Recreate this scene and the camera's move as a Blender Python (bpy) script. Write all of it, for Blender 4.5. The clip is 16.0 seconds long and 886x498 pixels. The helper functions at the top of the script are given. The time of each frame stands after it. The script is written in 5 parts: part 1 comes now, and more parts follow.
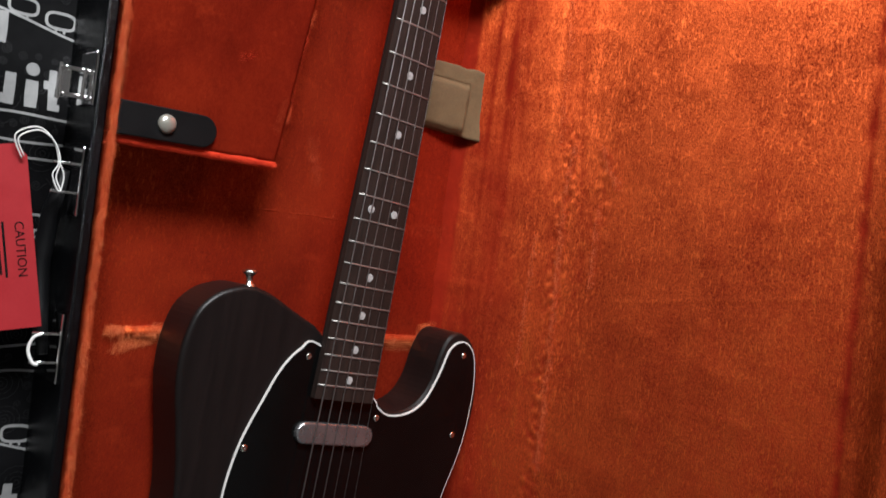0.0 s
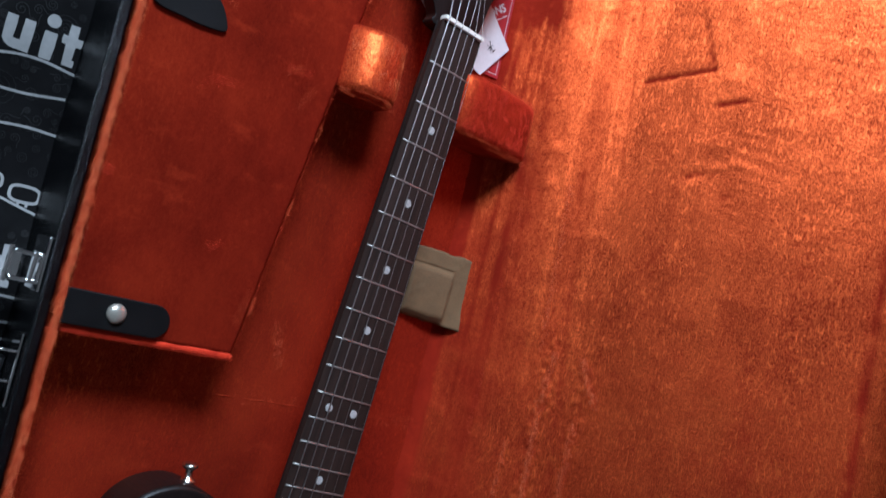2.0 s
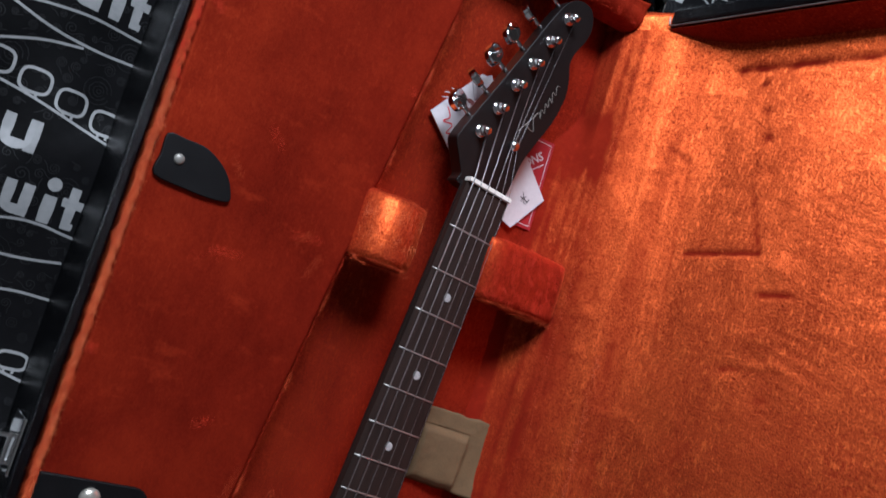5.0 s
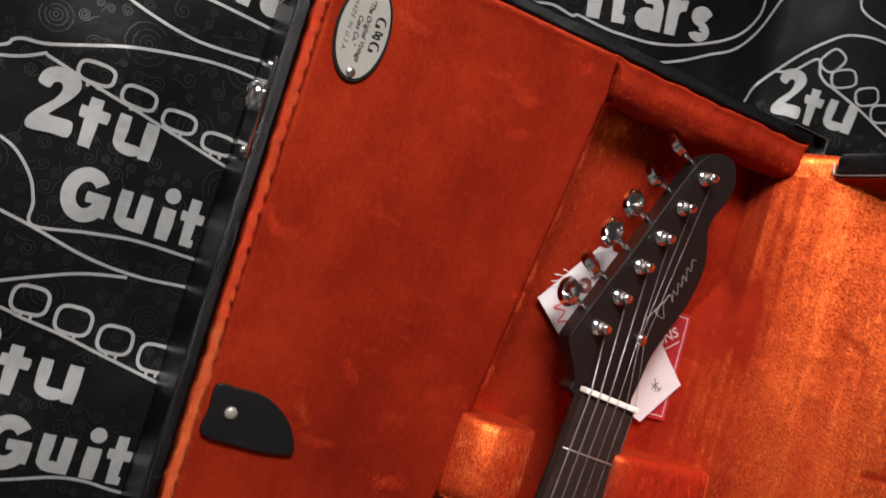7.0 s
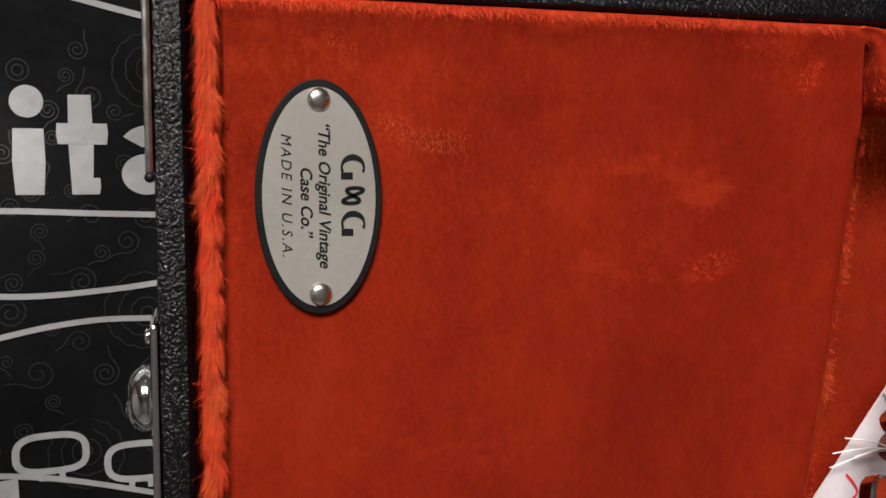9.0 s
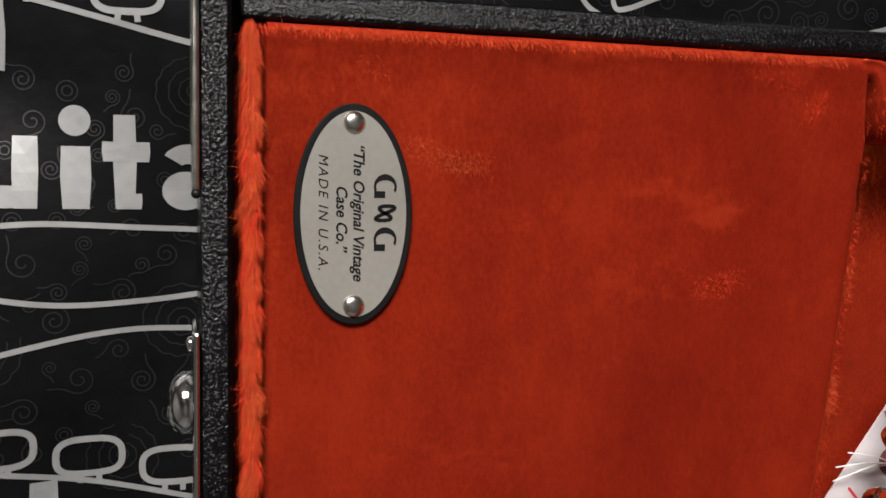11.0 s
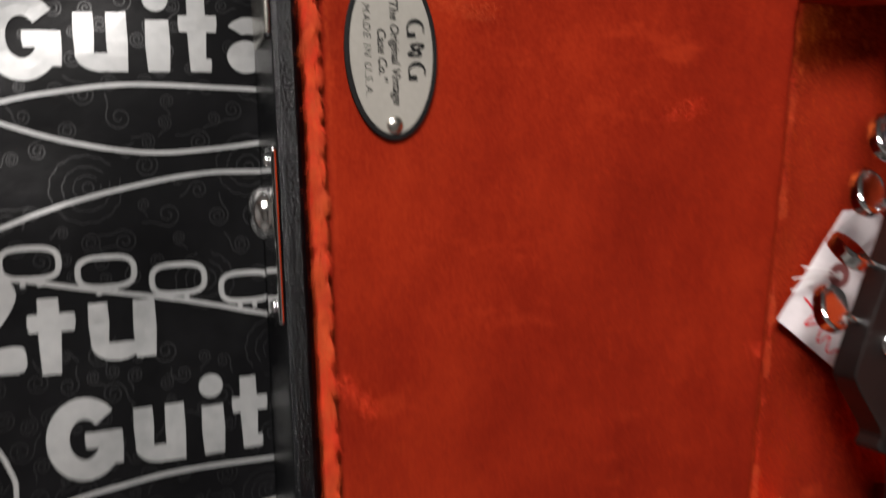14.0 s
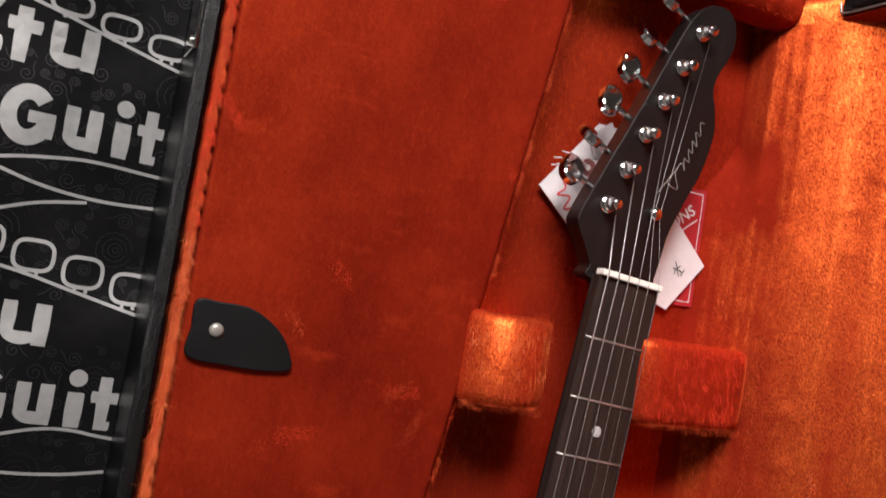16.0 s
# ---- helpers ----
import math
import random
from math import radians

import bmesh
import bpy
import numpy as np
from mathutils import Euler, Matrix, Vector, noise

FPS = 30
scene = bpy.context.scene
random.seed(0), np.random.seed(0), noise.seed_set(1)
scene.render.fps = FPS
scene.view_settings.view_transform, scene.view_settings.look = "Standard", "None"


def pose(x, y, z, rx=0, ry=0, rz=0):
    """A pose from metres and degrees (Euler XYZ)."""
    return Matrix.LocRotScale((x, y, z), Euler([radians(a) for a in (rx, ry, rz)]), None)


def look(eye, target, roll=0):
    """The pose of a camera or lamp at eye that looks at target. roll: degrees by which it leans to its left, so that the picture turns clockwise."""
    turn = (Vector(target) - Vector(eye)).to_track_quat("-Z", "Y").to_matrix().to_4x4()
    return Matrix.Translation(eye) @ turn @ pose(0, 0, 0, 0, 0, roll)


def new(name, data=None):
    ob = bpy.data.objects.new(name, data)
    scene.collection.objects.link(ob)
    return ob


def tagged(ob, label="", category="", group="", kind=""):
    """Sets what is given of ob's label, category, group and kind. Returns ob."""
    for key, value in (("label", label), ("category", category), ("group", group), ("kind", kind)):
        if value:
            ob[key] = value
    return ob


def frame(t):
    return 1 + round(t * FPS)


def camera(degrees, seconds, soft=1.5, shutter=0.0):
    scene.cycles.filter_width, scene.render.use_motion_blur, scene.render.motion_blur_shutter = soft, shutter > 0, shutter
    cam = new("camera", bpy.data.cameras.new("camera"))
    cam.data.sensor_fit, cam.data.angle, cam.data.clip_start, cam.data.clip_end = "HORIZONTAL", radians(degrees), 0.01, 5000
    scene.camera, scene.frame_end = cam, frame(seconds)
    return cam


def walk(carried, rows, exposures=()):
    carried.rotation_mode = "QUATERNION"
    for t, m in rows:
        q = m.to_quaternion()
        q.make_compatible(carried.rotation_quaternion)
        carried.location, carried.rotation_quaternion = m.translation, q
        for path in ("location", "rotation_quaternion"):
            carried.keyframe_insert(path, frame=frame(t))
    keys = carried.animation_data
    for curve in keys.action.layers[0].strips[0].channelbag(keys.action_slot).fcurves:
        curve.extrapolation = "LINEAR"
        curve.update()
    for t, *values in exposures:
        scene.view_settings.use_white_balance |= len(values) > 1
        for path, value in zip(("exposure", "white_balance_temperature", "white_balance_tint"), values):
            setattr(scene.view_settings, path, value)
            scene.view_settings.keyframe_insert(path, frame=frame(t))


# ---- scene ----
cam = camera(51.3, 16.0, 1.6, 0.5)
PATH = [
    (0.0, -0.2177, -0.5330, 0.6714, -7.00, -39.90, 9.65),
    (0.5, -0.2075, -0.5164, 0.6675, -6.57, -39.53, 11.03),
    (1.0, -0.1985, -0.4888, 0.6646, -6.62, -39.27, 13.05),
    (1.5, -0.1909, -0.4611, 0.6622, -6.56, -38.93, 15.43),
    (2.0, -0.1791, -0.4389, 0.6597, -6.13, -37.99, 17.18),
    (2.5, -0.1759, -0.4174, 0.6594, -6.56, -37.52, 19.38),
    (3.0, -0.1772, -0.3986, 0.6598, -7.23, -37.30, 21.50),
    (3.5, -0.1797, -0.3783, 0.6560, -7.51, -37.24, 22.14),
    (6.0, -0.1089, -0.2491, 0.6141, -3.93, -28.20, 19.20),
    (6.5, -0.1016, -0.2002, 0.5705, -2.41, -26.38, 16.88),
    (7.0, -0.1043, -0.1793, 0.5525, -4.25, -23.90, 18.45),
    (7.5, -0.0842, -0.1006, 0.4871, -4.84, -23.61, 5.73),
    (8.0, -0.0242, -0.0633, 0.3513, -5.64, -19.56, 1.17),
    (8.5, -0.0024, -0.0523, 0.2855, -4.54, -15.55, 1.01),
    (9.0, -0.0044, -0.0443, 0.2944, -4.31, -15.93, -0.09),
    (9.5, -0.0030, -0.0505, 0.2975, -3.53, -15.79, 0.56),
    (10.0, -0.0102, -0.0485, 0.3000, -3.35, -15.97, 0.62),
    (12.5, -0.0176, -0.0391, 0.3105, -2.93, -15.55, 0.79),
    (13.0, -0.0214, -0.0370, 0.3108, -2.89, -15.45, 1.07),
    (13.5, -0.0300, -0.0504, 0.3226, -3.92, -15.23, 0.69),
    (14.0, -0.0463, -0.0948, 0.3645, -2.96, -16.97, -2.43),
    (14.5, -0.0558, -0.1482, 0.4287, -1.32, -18.55, 1.61),
    (15.0, -0.0719, -0.1802, 0.4821, -4.71, -22.59, 13.56),
    (15.5, -0.0673, -0.2172, 0.5174, -0.76, -23.34, 12.11),
    (16.0, -0.0660, -0.2304, 0.5150, -1.65, -23.96, 10.49),
]
LIGHTNESS = [(0.0, 0.1, 6000, 9), (1.5, -0.1, 5200, 4), (3.5, -0.40, 4400, 5), (6.0, -0.27, 6200, 12), (7.0, 0.0, 6500, 12), (8.5, -0.12, 6500, 13), (13.0, -0.15, 6500, 10), (15.0, 0.05, 6600, 15), (15.5, 0.08, 6600, 15), (16.0, 0.0, 6600, 15)]
walk(cam, [(t, pose(*row)) for t, *row in PATH], LIGHTNESS)

# ---- world and light ----
world = bpy.data.worlds.new("room_world")
scene.world = world
world.use_nodes = True
world.node_tree.nodes["Background"].inputs[0].default_value = (0.75, 0.82, 1.0, 1)
world.node_tree.nodes["Background"].inputs[1].default_value = 0.12

ROOM = (-1.7, 1.9, -2.3, 0.85, 2.4)      # x0, x1, y0, y1, ceiling
WINDOW = (-0.72, 0.0, 0.86, 1.38)      # x0, x1, z0, z1 in the far wall


def area_lamp(name, place, target, w, h, watts, colour):
    data = bpy.data.lights.new(name, "AREA")
    data.shape, data.size, data.size_y, data.energy, data.color = "RECTANGLE", w, h, watts, colour
    ob = new(name, data)
    ob.matrix_world = look(place, target)
    return ob


area_lamp("window_daylight", ((WINDOW[0] + WINDOW[1]) / 2, ROOM[3] + 0.02, (WINDOW[2] + WINDOW[3]) / 2), (0.1, -0.3, 0.3),
          WINDOW[1] - WINDOW[0], WINDOW[3] - WINDOW[2], 75, (1.0, 0.96, 0.92))

# ---- materials ----


def nodes_of(name):
    m = bpy.data.materials.new(name)
    m.use_nodes = True
    nt = m.node_tree
    return m, nt, nt.nodes["Principled BSDF"]


def node(nt, kind, **inputs):
    n = nt.nodes.new(kind)
    for k, v in inputs.items():
        n.inputs[k.replace("_", " ")].default_value = v
    return n


def coords(nt, scale=(1, 1, 1)):
    c = nt.nodes.new("ShaderNodeTexCoord")
    m = nt.nodes.new("ShaderNodeMapping")
    m.inputs["Scale"].default_value = scale
    nt.links.new(c.outputs["Object"], m.inputs["Vector"])
    return m.outputs["Vector"]


def noise_of(nt, vec, scale, detail=3.0, rough=0.55):
    n = node(nt, "ShaderNodeTexNoise", Scale=scale, Detail=detail, Roughness=rough)
    nt.links.new(vec, n.inputs["Vector"])
    return n.outputs["Fac"]


def ramp(nt, fac, stops):
    r = nt.nodes.new("ShaderNodeValToRGB")
    while len(r.color_ramp.elements) < len(stops):
        r.color_ramp.elements.new(0.5)
    for e, (p, c) in zip(r.color_ramp.elements, stops):
        e.position, e.color = p, (*c, 1)
    nt.links.new(fac, r.inputs["Fac"])
    return r.outputs["Color"]


def blend(nt, kind, fac, a, b):
    m = nt.nodes.new("ShaderNodeMix")
    m.data_type, m.blend_type = "RGBA", kind
    for sock, v in ((m.inputs[0], fac), (m.inputs[6], a), (m.inputs[7], b)):
        if hasattr(v, "is_linked"):
            nt.links.new(v, sock)
        else:
            sock.default_value = v if isinstance(v, float) else (*v, 1)
    return m.outputs[2]


def math_of(nt, op, a, b):
    m = nt.nodes.new("ShaderNodeMath")
    m.operation = op
    for sock, v in zip(m.inputs, (a, b)):
        if hasattr(v, "is_linked"):
            nt.links.new(v, sock)
        else:
            sock.default_value = v
    return m.outputs[0]


def bump(nt, bsdf, height, strength, distance):
    b = node(nt, "ShaderNodeBump", Strength=strength, Distance=distance)
    nt.links.new(height, b.inputs["Height"])
    nt.links.new(b.outputs["Normal"], bsdf.inputs["Normal"])


def surface(name, low, high, scale=40, rough=(0.4, 0.6), metal=0.0, stretch=(1, 1, 1), relief=0.2, fine=600, depth=0.0004, coat=0.0, spec=0.5):
    """A surface of two tones with large mottling, fine grain and relief."""
    m, nt, b = nodes_of(name)
    v = coords(nt, stretch)
    big, small = noise_of(nt, v, scale, 4), noise_of(nt, v, fine, 3)
    mixed = math_of(nt, "ADD", math_of(nt, "MULTIPLY", big, 0.65), math_of(nt, "MULTIPLY", small, 0.35))
    nt.links.new(ramp(nt, mixed, [(0.3, low), (0.7, high)]), b.inputs["Base Color"])
    r = nt.nodes.new("ShaderNodeMapRange")
    r.inputs["To Min"].default_value, r.inputs["To Max"].default_value = rough
    nt.links.new(big, r.inputs["Value"])
    nt.links.new(r.outputs["Result"], b.inputs["Roughness"])
    b.inputs["Metallic"].default_value, b.inputs["Coat Weight"].default_value = metal, coat
    b.inputs["Specular IOR Level"].default_value = spec
    if relief:
        bump(nt, b, small, relief, depth)
    return m


def plush(name):
    """Orange pile: a red ground with silky orange fibre sides. Each piece of cloth names the way its nap lies and how rough its pile is."""
    m, nt, b = nodes_of(name)
    grain = noise_of(nt, coords(nt, (1, 0.62, 1)), 1000, 2)
    tuft = noise_of(nt, coords(nt, (1, 0.6, 1)), 330, 3, 0.65)
    streak = noise_of(nt, coords(nt, (1, 0.13, 1)), 60, 3, 0.6)
    patch = noise_of(nt, coords(nt, (1.2, 0.8, 0.9)), 15, 5, 0.62)
    mark = noise_of(nt, coords(nt, (1.0, 2.2, 1.6)), 26, 5, 0.66)
    pile = nt.nodes.new("ShaderNodeAttribute")
    pile.attribute_type, pile.attribute_name = "OBJECT", "pile"
    pressed_shaded = nt.nodes.new("ShaderNodeAttribute")
    pressed_shaded.attribute_type, pressed_shaded.attribute_name = "GEOMETRY", "pressed_shaded"
    f = math_of(nt, "ADD", math_of(nt, "MULTIPLY", grain, 0.12), math_of(nt, "ADD", math_of(nt, "MULTIPLY", tuft, 0.14), math_of(nt, "MULTIPLY", patch, 0.74)))
    tone = ramp(nt, f, [(0.34, (0.142, 0.0074, 0.0027)), (0.50, (0.202, 0.0121, 0.0039)), (0.66, (0.272, 0.0196, 0.0055))])
    crushed = ramp(nt, math_of(nt, "ADD", math_of(nt, "MULTIPLY", mark, 0.85), math_of(nt, "MULTIPLY", tuft, 0.15)), [(0.57, (0, 0, 0)), (0.70, (1, 1, 1))])
    nt.links.new(blend(nt, "MIX", math_of(nt, "MULTIPLY", crushed, 0.5), tone, (0.36, 0.032, 0.009)), b.inputs["Base Color"])
    b.inputs["Roughness"].default_value = 0.9
    b.inputs["Specular IOR Level"].default_value = 0.05
    b.inputs["Sheen Weight"].default_value = 0.25
    b.inputs["Sheen Roughness"].default_value = 0.3
    b.inputs["Sheen Tint"].default_value = (1.0, 0.135, 0.035, 1)
    coarse = math_of(nt, "ADD", math_of(nt, "MULTIPLY", pile.outputs["Fac"], 1.5), 0.08)
    h = math_of(nt, "ADD", math_of(nt, "MULTIPLY", grain, 0.7), math_of(nt, "MULTIPLY", tuft, 0.15))
    bp = node(nt, "ShaderNodeBump", Strength=0.6, Distance=0.0005)
    nt.links.new(math_of(nt, "MULTIPLY", h, coarse), bp.inputs["Height"])
    lie = nt.nodes.new("ShaderNodeAttribute")
    lie.attribute_type, lie.attribute_name = "OBJECT", "nap"
    add, norm = nt.nodes.new("ShaderNodeVectorMath"), nt.nodes.new("ShaderNodeVectorMath")
    add.operation, norm.operation = "ADD", "NORMALIZE"
    nt.links.new(bp.outputs["Normal"], add.inputs[0])
    nt.links.new(lie.outputs["Vector"], add.inputs[1])
    nt.links.new(add.outputs["Vector"], norm.inputs[0])
    # the ground shows between the fibres and leans less
    ground = nt.nodes.new("ShaderNodeAttribute")
    ground.attribute_type, ground.attribute_name = "OBJECT", "ground"
    deep, deep_norm = nt.nodes.new("ShaderNodeVectorMath"), nt.nodes.new("ShaderNodeVectorMath")
    deep.operation, deep_norm.operation = "ADD", "NORMALIZE"
    nt.links.new(bp.outputs["Normal"], deep.inputs[0])
    nt.links.new(ground.outputs["Vector"], deep.inputs[1])
    nt.links.new(deep.outputs["Vector"], deep_norm.inputs[0])
    nt.links.new(deep_norm.outputs["Vector"], b.inputs["Normal"])
    # the silky side of the dyed fibres
    silk = node(nt, "ShaderNodeBsdfAnisotropic", Roughness=0.44)
    silk.inputs["Color"].default_value = (0.82, 0.150, 0.033, 1)
    nt.links.new(norm.outputs["Vector"], silk.inputs["Normal"])
    share = math_of(nt, "ADD", math_of(nt, "ADD", math_of(nt, "MULTIPLY", grain, 0.46), math_of(nt, "MULTIPLY", patch, 0.17)), math_of(nt, "ADD", math_of(nt, "MULTIPLY", tuft, 0.25), math_of(nt, "MULTIPLY", streak, 0.12)))
    r = nt.nodes.new("ShaderNodeMapRange")
    for k, v in (("From Min", 0.39), ("From Max", 0.61), ("To Min", 0.10), ("To Max", 1.0)):
        r.inputs[k].default_value = v
    nt.links.new(share, r.inputs["Value"])
    # bright flecks where single tufts turn their silky side
    fleck = ramp(nt, noise_of(nt, coords(nt, (1, 0.34, 1)), 430, 2), [(0.56, (0, 0, 0)), (0.68, (1, 1, 1))])
    field = ramp(nt, noise_of(nt, coords(nt, (1, 0.5, 1.4)), 14, 4, 0.6), [(0.38, (0.15, 0.15, 0.15)), (0.66, (1, 1, 1))])
    total = math_of(nt, "ADD", math_of(nt, "MULTIPLY", r.outputs["Result"], 0.85), math_of(nt, "MULTIPLY", math_of(nt, "MULTIPLY", fleck, field), 0.95))
    total = math_of(nt, "MULTIPLY", total, pile.outputs["Fac"])
    # pressed pile and painted shade both take silk away
    total = math_of(nt, "MULTIPLY", total, math_of(nt, "SUBTRACT", 1.0, pressed_shaded.outputs["Fac"]))
    mix = nt.nodes.new("ShaderNodeMixShader")
    nt.links.new(total, mix.inputs[0])
    nt.links.new(b.outputs["BSDF"], mix.inputs[1])
    nt.links.new(silk.outputs["BSDF"], mix.inputs[2])
    nt.links.new(mix.outputs["Shader"], nt.nodes["Material Output"].inputs["Surface"])
    return m


PLUSH = plush("orange_plush")
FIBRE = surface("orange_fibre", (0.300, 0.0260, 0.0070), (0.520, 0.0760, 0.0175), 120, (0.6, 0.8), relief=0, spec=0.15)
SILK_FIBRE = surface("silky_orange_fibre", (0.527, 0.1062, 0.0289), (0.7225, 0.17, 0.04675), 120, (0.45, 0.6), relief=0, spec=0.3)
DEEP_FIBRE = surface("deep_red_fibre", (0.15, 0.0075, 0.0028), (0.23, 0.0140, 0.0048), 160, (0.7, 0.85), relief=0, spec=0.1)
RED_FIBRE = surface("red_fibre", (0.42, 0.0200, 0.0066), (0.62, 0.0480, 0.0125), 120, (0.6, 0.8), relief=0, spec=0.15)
TOLEX = surface("black_tolex", (0.0008, 0.0010, 0.0013), (0.0022, 0.0024, 0.0030), 60, (0.13, 0.20), relief=0.8, fine=1100, depth=0.0008, spec=0.26)
LEATHER = surface("black_leather", (0.001344, 0.001442, 0.001814), (0.00336, 0.003472, 0.003931), 50, (0.38, 0.55), relief=0.35, fine=1400, spec=0.25)
CHROME = surface("chrome", (0.72, 0.72, 0.72), (0.84, 0.84, 0.83), 120, (0.05, 0.14), metal=1.0, relief=0.02)
FRETWIRE = surface("fret_wire", (0.255, 0.2422, 0.2253), (0.374, 0.357, 0.3315), 200, (0.35, 0.5), metal=0.8, relief=0.05)
COVER = surface("dull_pickup_cover", (0.24, 0.24, 0.25), (0.36, 0.36, 0.36), 60, (0.2, 0.34), metal=0.85, relief=0.08)
NICKEL = surface("nickel", (0.55, 0.53, 0.48), (0.75, 0.73, 0.67), 200, (0.15, 0.3), metal=1.0, relief=0.05)
SHEET = surface("black_bag_cloth", (0.0016, 0.0016, 0.0018), (0.0050, 0.0050, 0.0055), 16, (0.36, 0.52), relief=0.3, fine=120, depth=0.0008, spec=0.085)
PRINT = surface("silver_white_print", (0.20, 0.207, 0.207), (0.33, 0.33, 0.325), 14, (0.35, 0.55), metal=0.4, relief=0.15, fine=200)
FAINT = surface("faint_grey_print", (0.0030, 0.0030, 0.0033), (0.0085, 0.0085, 0.009), 40, (0.34, 0.5), relief=0.1, spec=0.42)
ROSEWOOD = surface("dark_rosewood", (0.0034, 0.0025, 0.0024), (0.0078, 0.0050, 0.0046), 30, (0.38, 0.50), stretch=(6, 0.5, 6), relief=0.10, fine=300, spec=0.28)
FINGERBOARD = surface("oiled_rosewood_board", (0.006, 0.0042, 0.0036), (0.028, 0.0165, 0.0128), 60, (0.45, 0.6), stretch=(8, 0.5, 8), relief=0.3, fine=260, spec=0.25)
GUARD = surface("gloss_black_plastic", (0.0015, 0.0015, 0.0015), (0.003, 0.003, 0.003), 20, (0.12, 0.2), relief=0.02, spec=0.3)
WHITE = surface("white_plastic", (0.612, 0.6035, 0.578), (0.697, 0.6885, 0.663), 80, (0.3, 0.45), relief=0.03)
BONE = surface("bone_nut", (0.612, 0.578, 0.51), (0.714, 0.6885, 0.629), 120, (0.35, 0.5), relief=0.05)
PEARL = surface("pearl_dot", (0.26, 0.26, 0.26), (0.40, 0.40, 0.39), 500, (0.2, 0.35), relief=0.02)
STRING = surface("string_steel", (0.19, 0.185, 0.18), (0.30, 0.295, 0.29), 900, (0.35, 0.5), metal=1.0, relief=0.3, fine=2500)
SILVER = surface("silver_script", (0.20, 0.19, 0.17), (0.32, 0.31, 0.28), 300, (0.35, 0.5), metal=0.6, relief=0.02)
PAPER = surface("brown_kraft_paper", (0.08309, 0.04879, 0.01836), (0.1373, 0.08364, 0.03427), 45, (0.75, 0.9), relief=0.35, fine=700)
CARD = surface("white_card", (0.50, 0.465, 0.475), (0.60, 0.56, 0.57), 60, (0.55, 0.7), relief=0.05)
REDCARD = surface("red_card", (0.27, 0.0088, 0.0130), (0.33, 0.0145, 0.0190), 50, (0.45, 0.6), relief=0.05)
REDINK = surface("red_ink", (0.55, 0.02, 0.03), (0.62, 0.03, 0.04), 90, (0.5, 0.6), relief=0.0)
INK = surface("black_ink", (0.003, 0.003, 0.003), (0.007, 0.007, 0.007), 90, (0.5, 0.6), relief=0.0, spec=0.1)
PLATE = surface("satin_plate", (0.195, 0.188, 0.166), (0.245, 0.236, 0.210), 25, (0.35, 0.5), metal=0.35, relief=0.04)
CORD = surface("white_cord", (0.6, 0.6, 0.58), (0.76, 0.76, 0.74), 300, (0.7, 0.8), relief=0.3)
PAINT = surface("matt_wall_paint", (0.24, 0.236, 0.230), (0.30, 0.295, 0.288), 3, (0.8, 0.95), relief=0.15)
EYELET = surface("brown_eyelet", (0.13, 0.040, 0.038), (0.19, 0.062, 0.058), 200, (0.5, 0.65), relief=0.1)
SNAP = surface("cream_nickel", (0.40, 0.385, 0.33), (0.55, 0.53, 0.46), 160, (0.25, 0.4), metal=0.7, relief=0.08)
BOARDS = surface("floor_laminate", (0.2, 0.13, 0.08), (0.32, 0.22, 0.14), 6, (0.4, 0.6), stretch=(6, 0.6, 1), relief=0.1)

# ---- mesh helpers ----


def comb(ob, nap):
    """Names the way the nap of a piece of plush lies, how rough its pile is and the lean of its ground."""
    ob["nap"], ob["pile"] = nap[:3], nap[3]
    ob["ground"] = nap[4] if len(nap) > 4 else tuple(0.5 * c for c in nap[:3])


def part(name, bm, material, parent=None, label="", smooth=False, nap=None):
    mesh = bpy.data.meshes.new(name)
    bmesh.ops.recalc_face_normals(bm, faces=bm.faces)
    bm.to_mesh(mesh)
    bm.free()
    mesh.materials.append(material)
    if smooth:
        for p in mesh.polygons:
            p.use_smooth = True
    ob = new(name, mesh)
    ob.parent = parent
    if label:
        ob["label"] = label
    if nap:
        comb(ob, nap)
    return ob


def thing(name, label, category, group="", kind="", at=None):
    ob = new(name)
    ob.empty_display_size = 0.02
    if at is not None:
        ob.matrix_basis = at
    return tagged(ob, label, category, group, kind)


def box(x0, x1, y0, y1, z0, z1, bevel=0.0, seg=2, bm=None):
    own = bmesh.new()
    bmesh.ops.create_cube(own, size=1)
    for v in own.verts:
        v.co = Vector(((x0 + x1) / 2 + v.co.x * (x1 - x0), (y0 + y1) / 2 + v.co.y * (y1 - y0), (z0 + z1) / 2 + v.co.z * (z1 - z0)))
    if bevel:
        bmesh.ops.bevel(own, geom=own.edges[:], offset=bevel, segments=seg, affect="EDGES", profile=0.5)
    return join(bm, own)


def join(bm, own):
    if bm is None:
        return own
    mesh = bpy.data.meshes.new("tmp")
    own.to_mesh(mesh)
    own.free()
    bm.from_mesh(mesh)
    bpy.data.meshes.remove(mesh)
    return bm


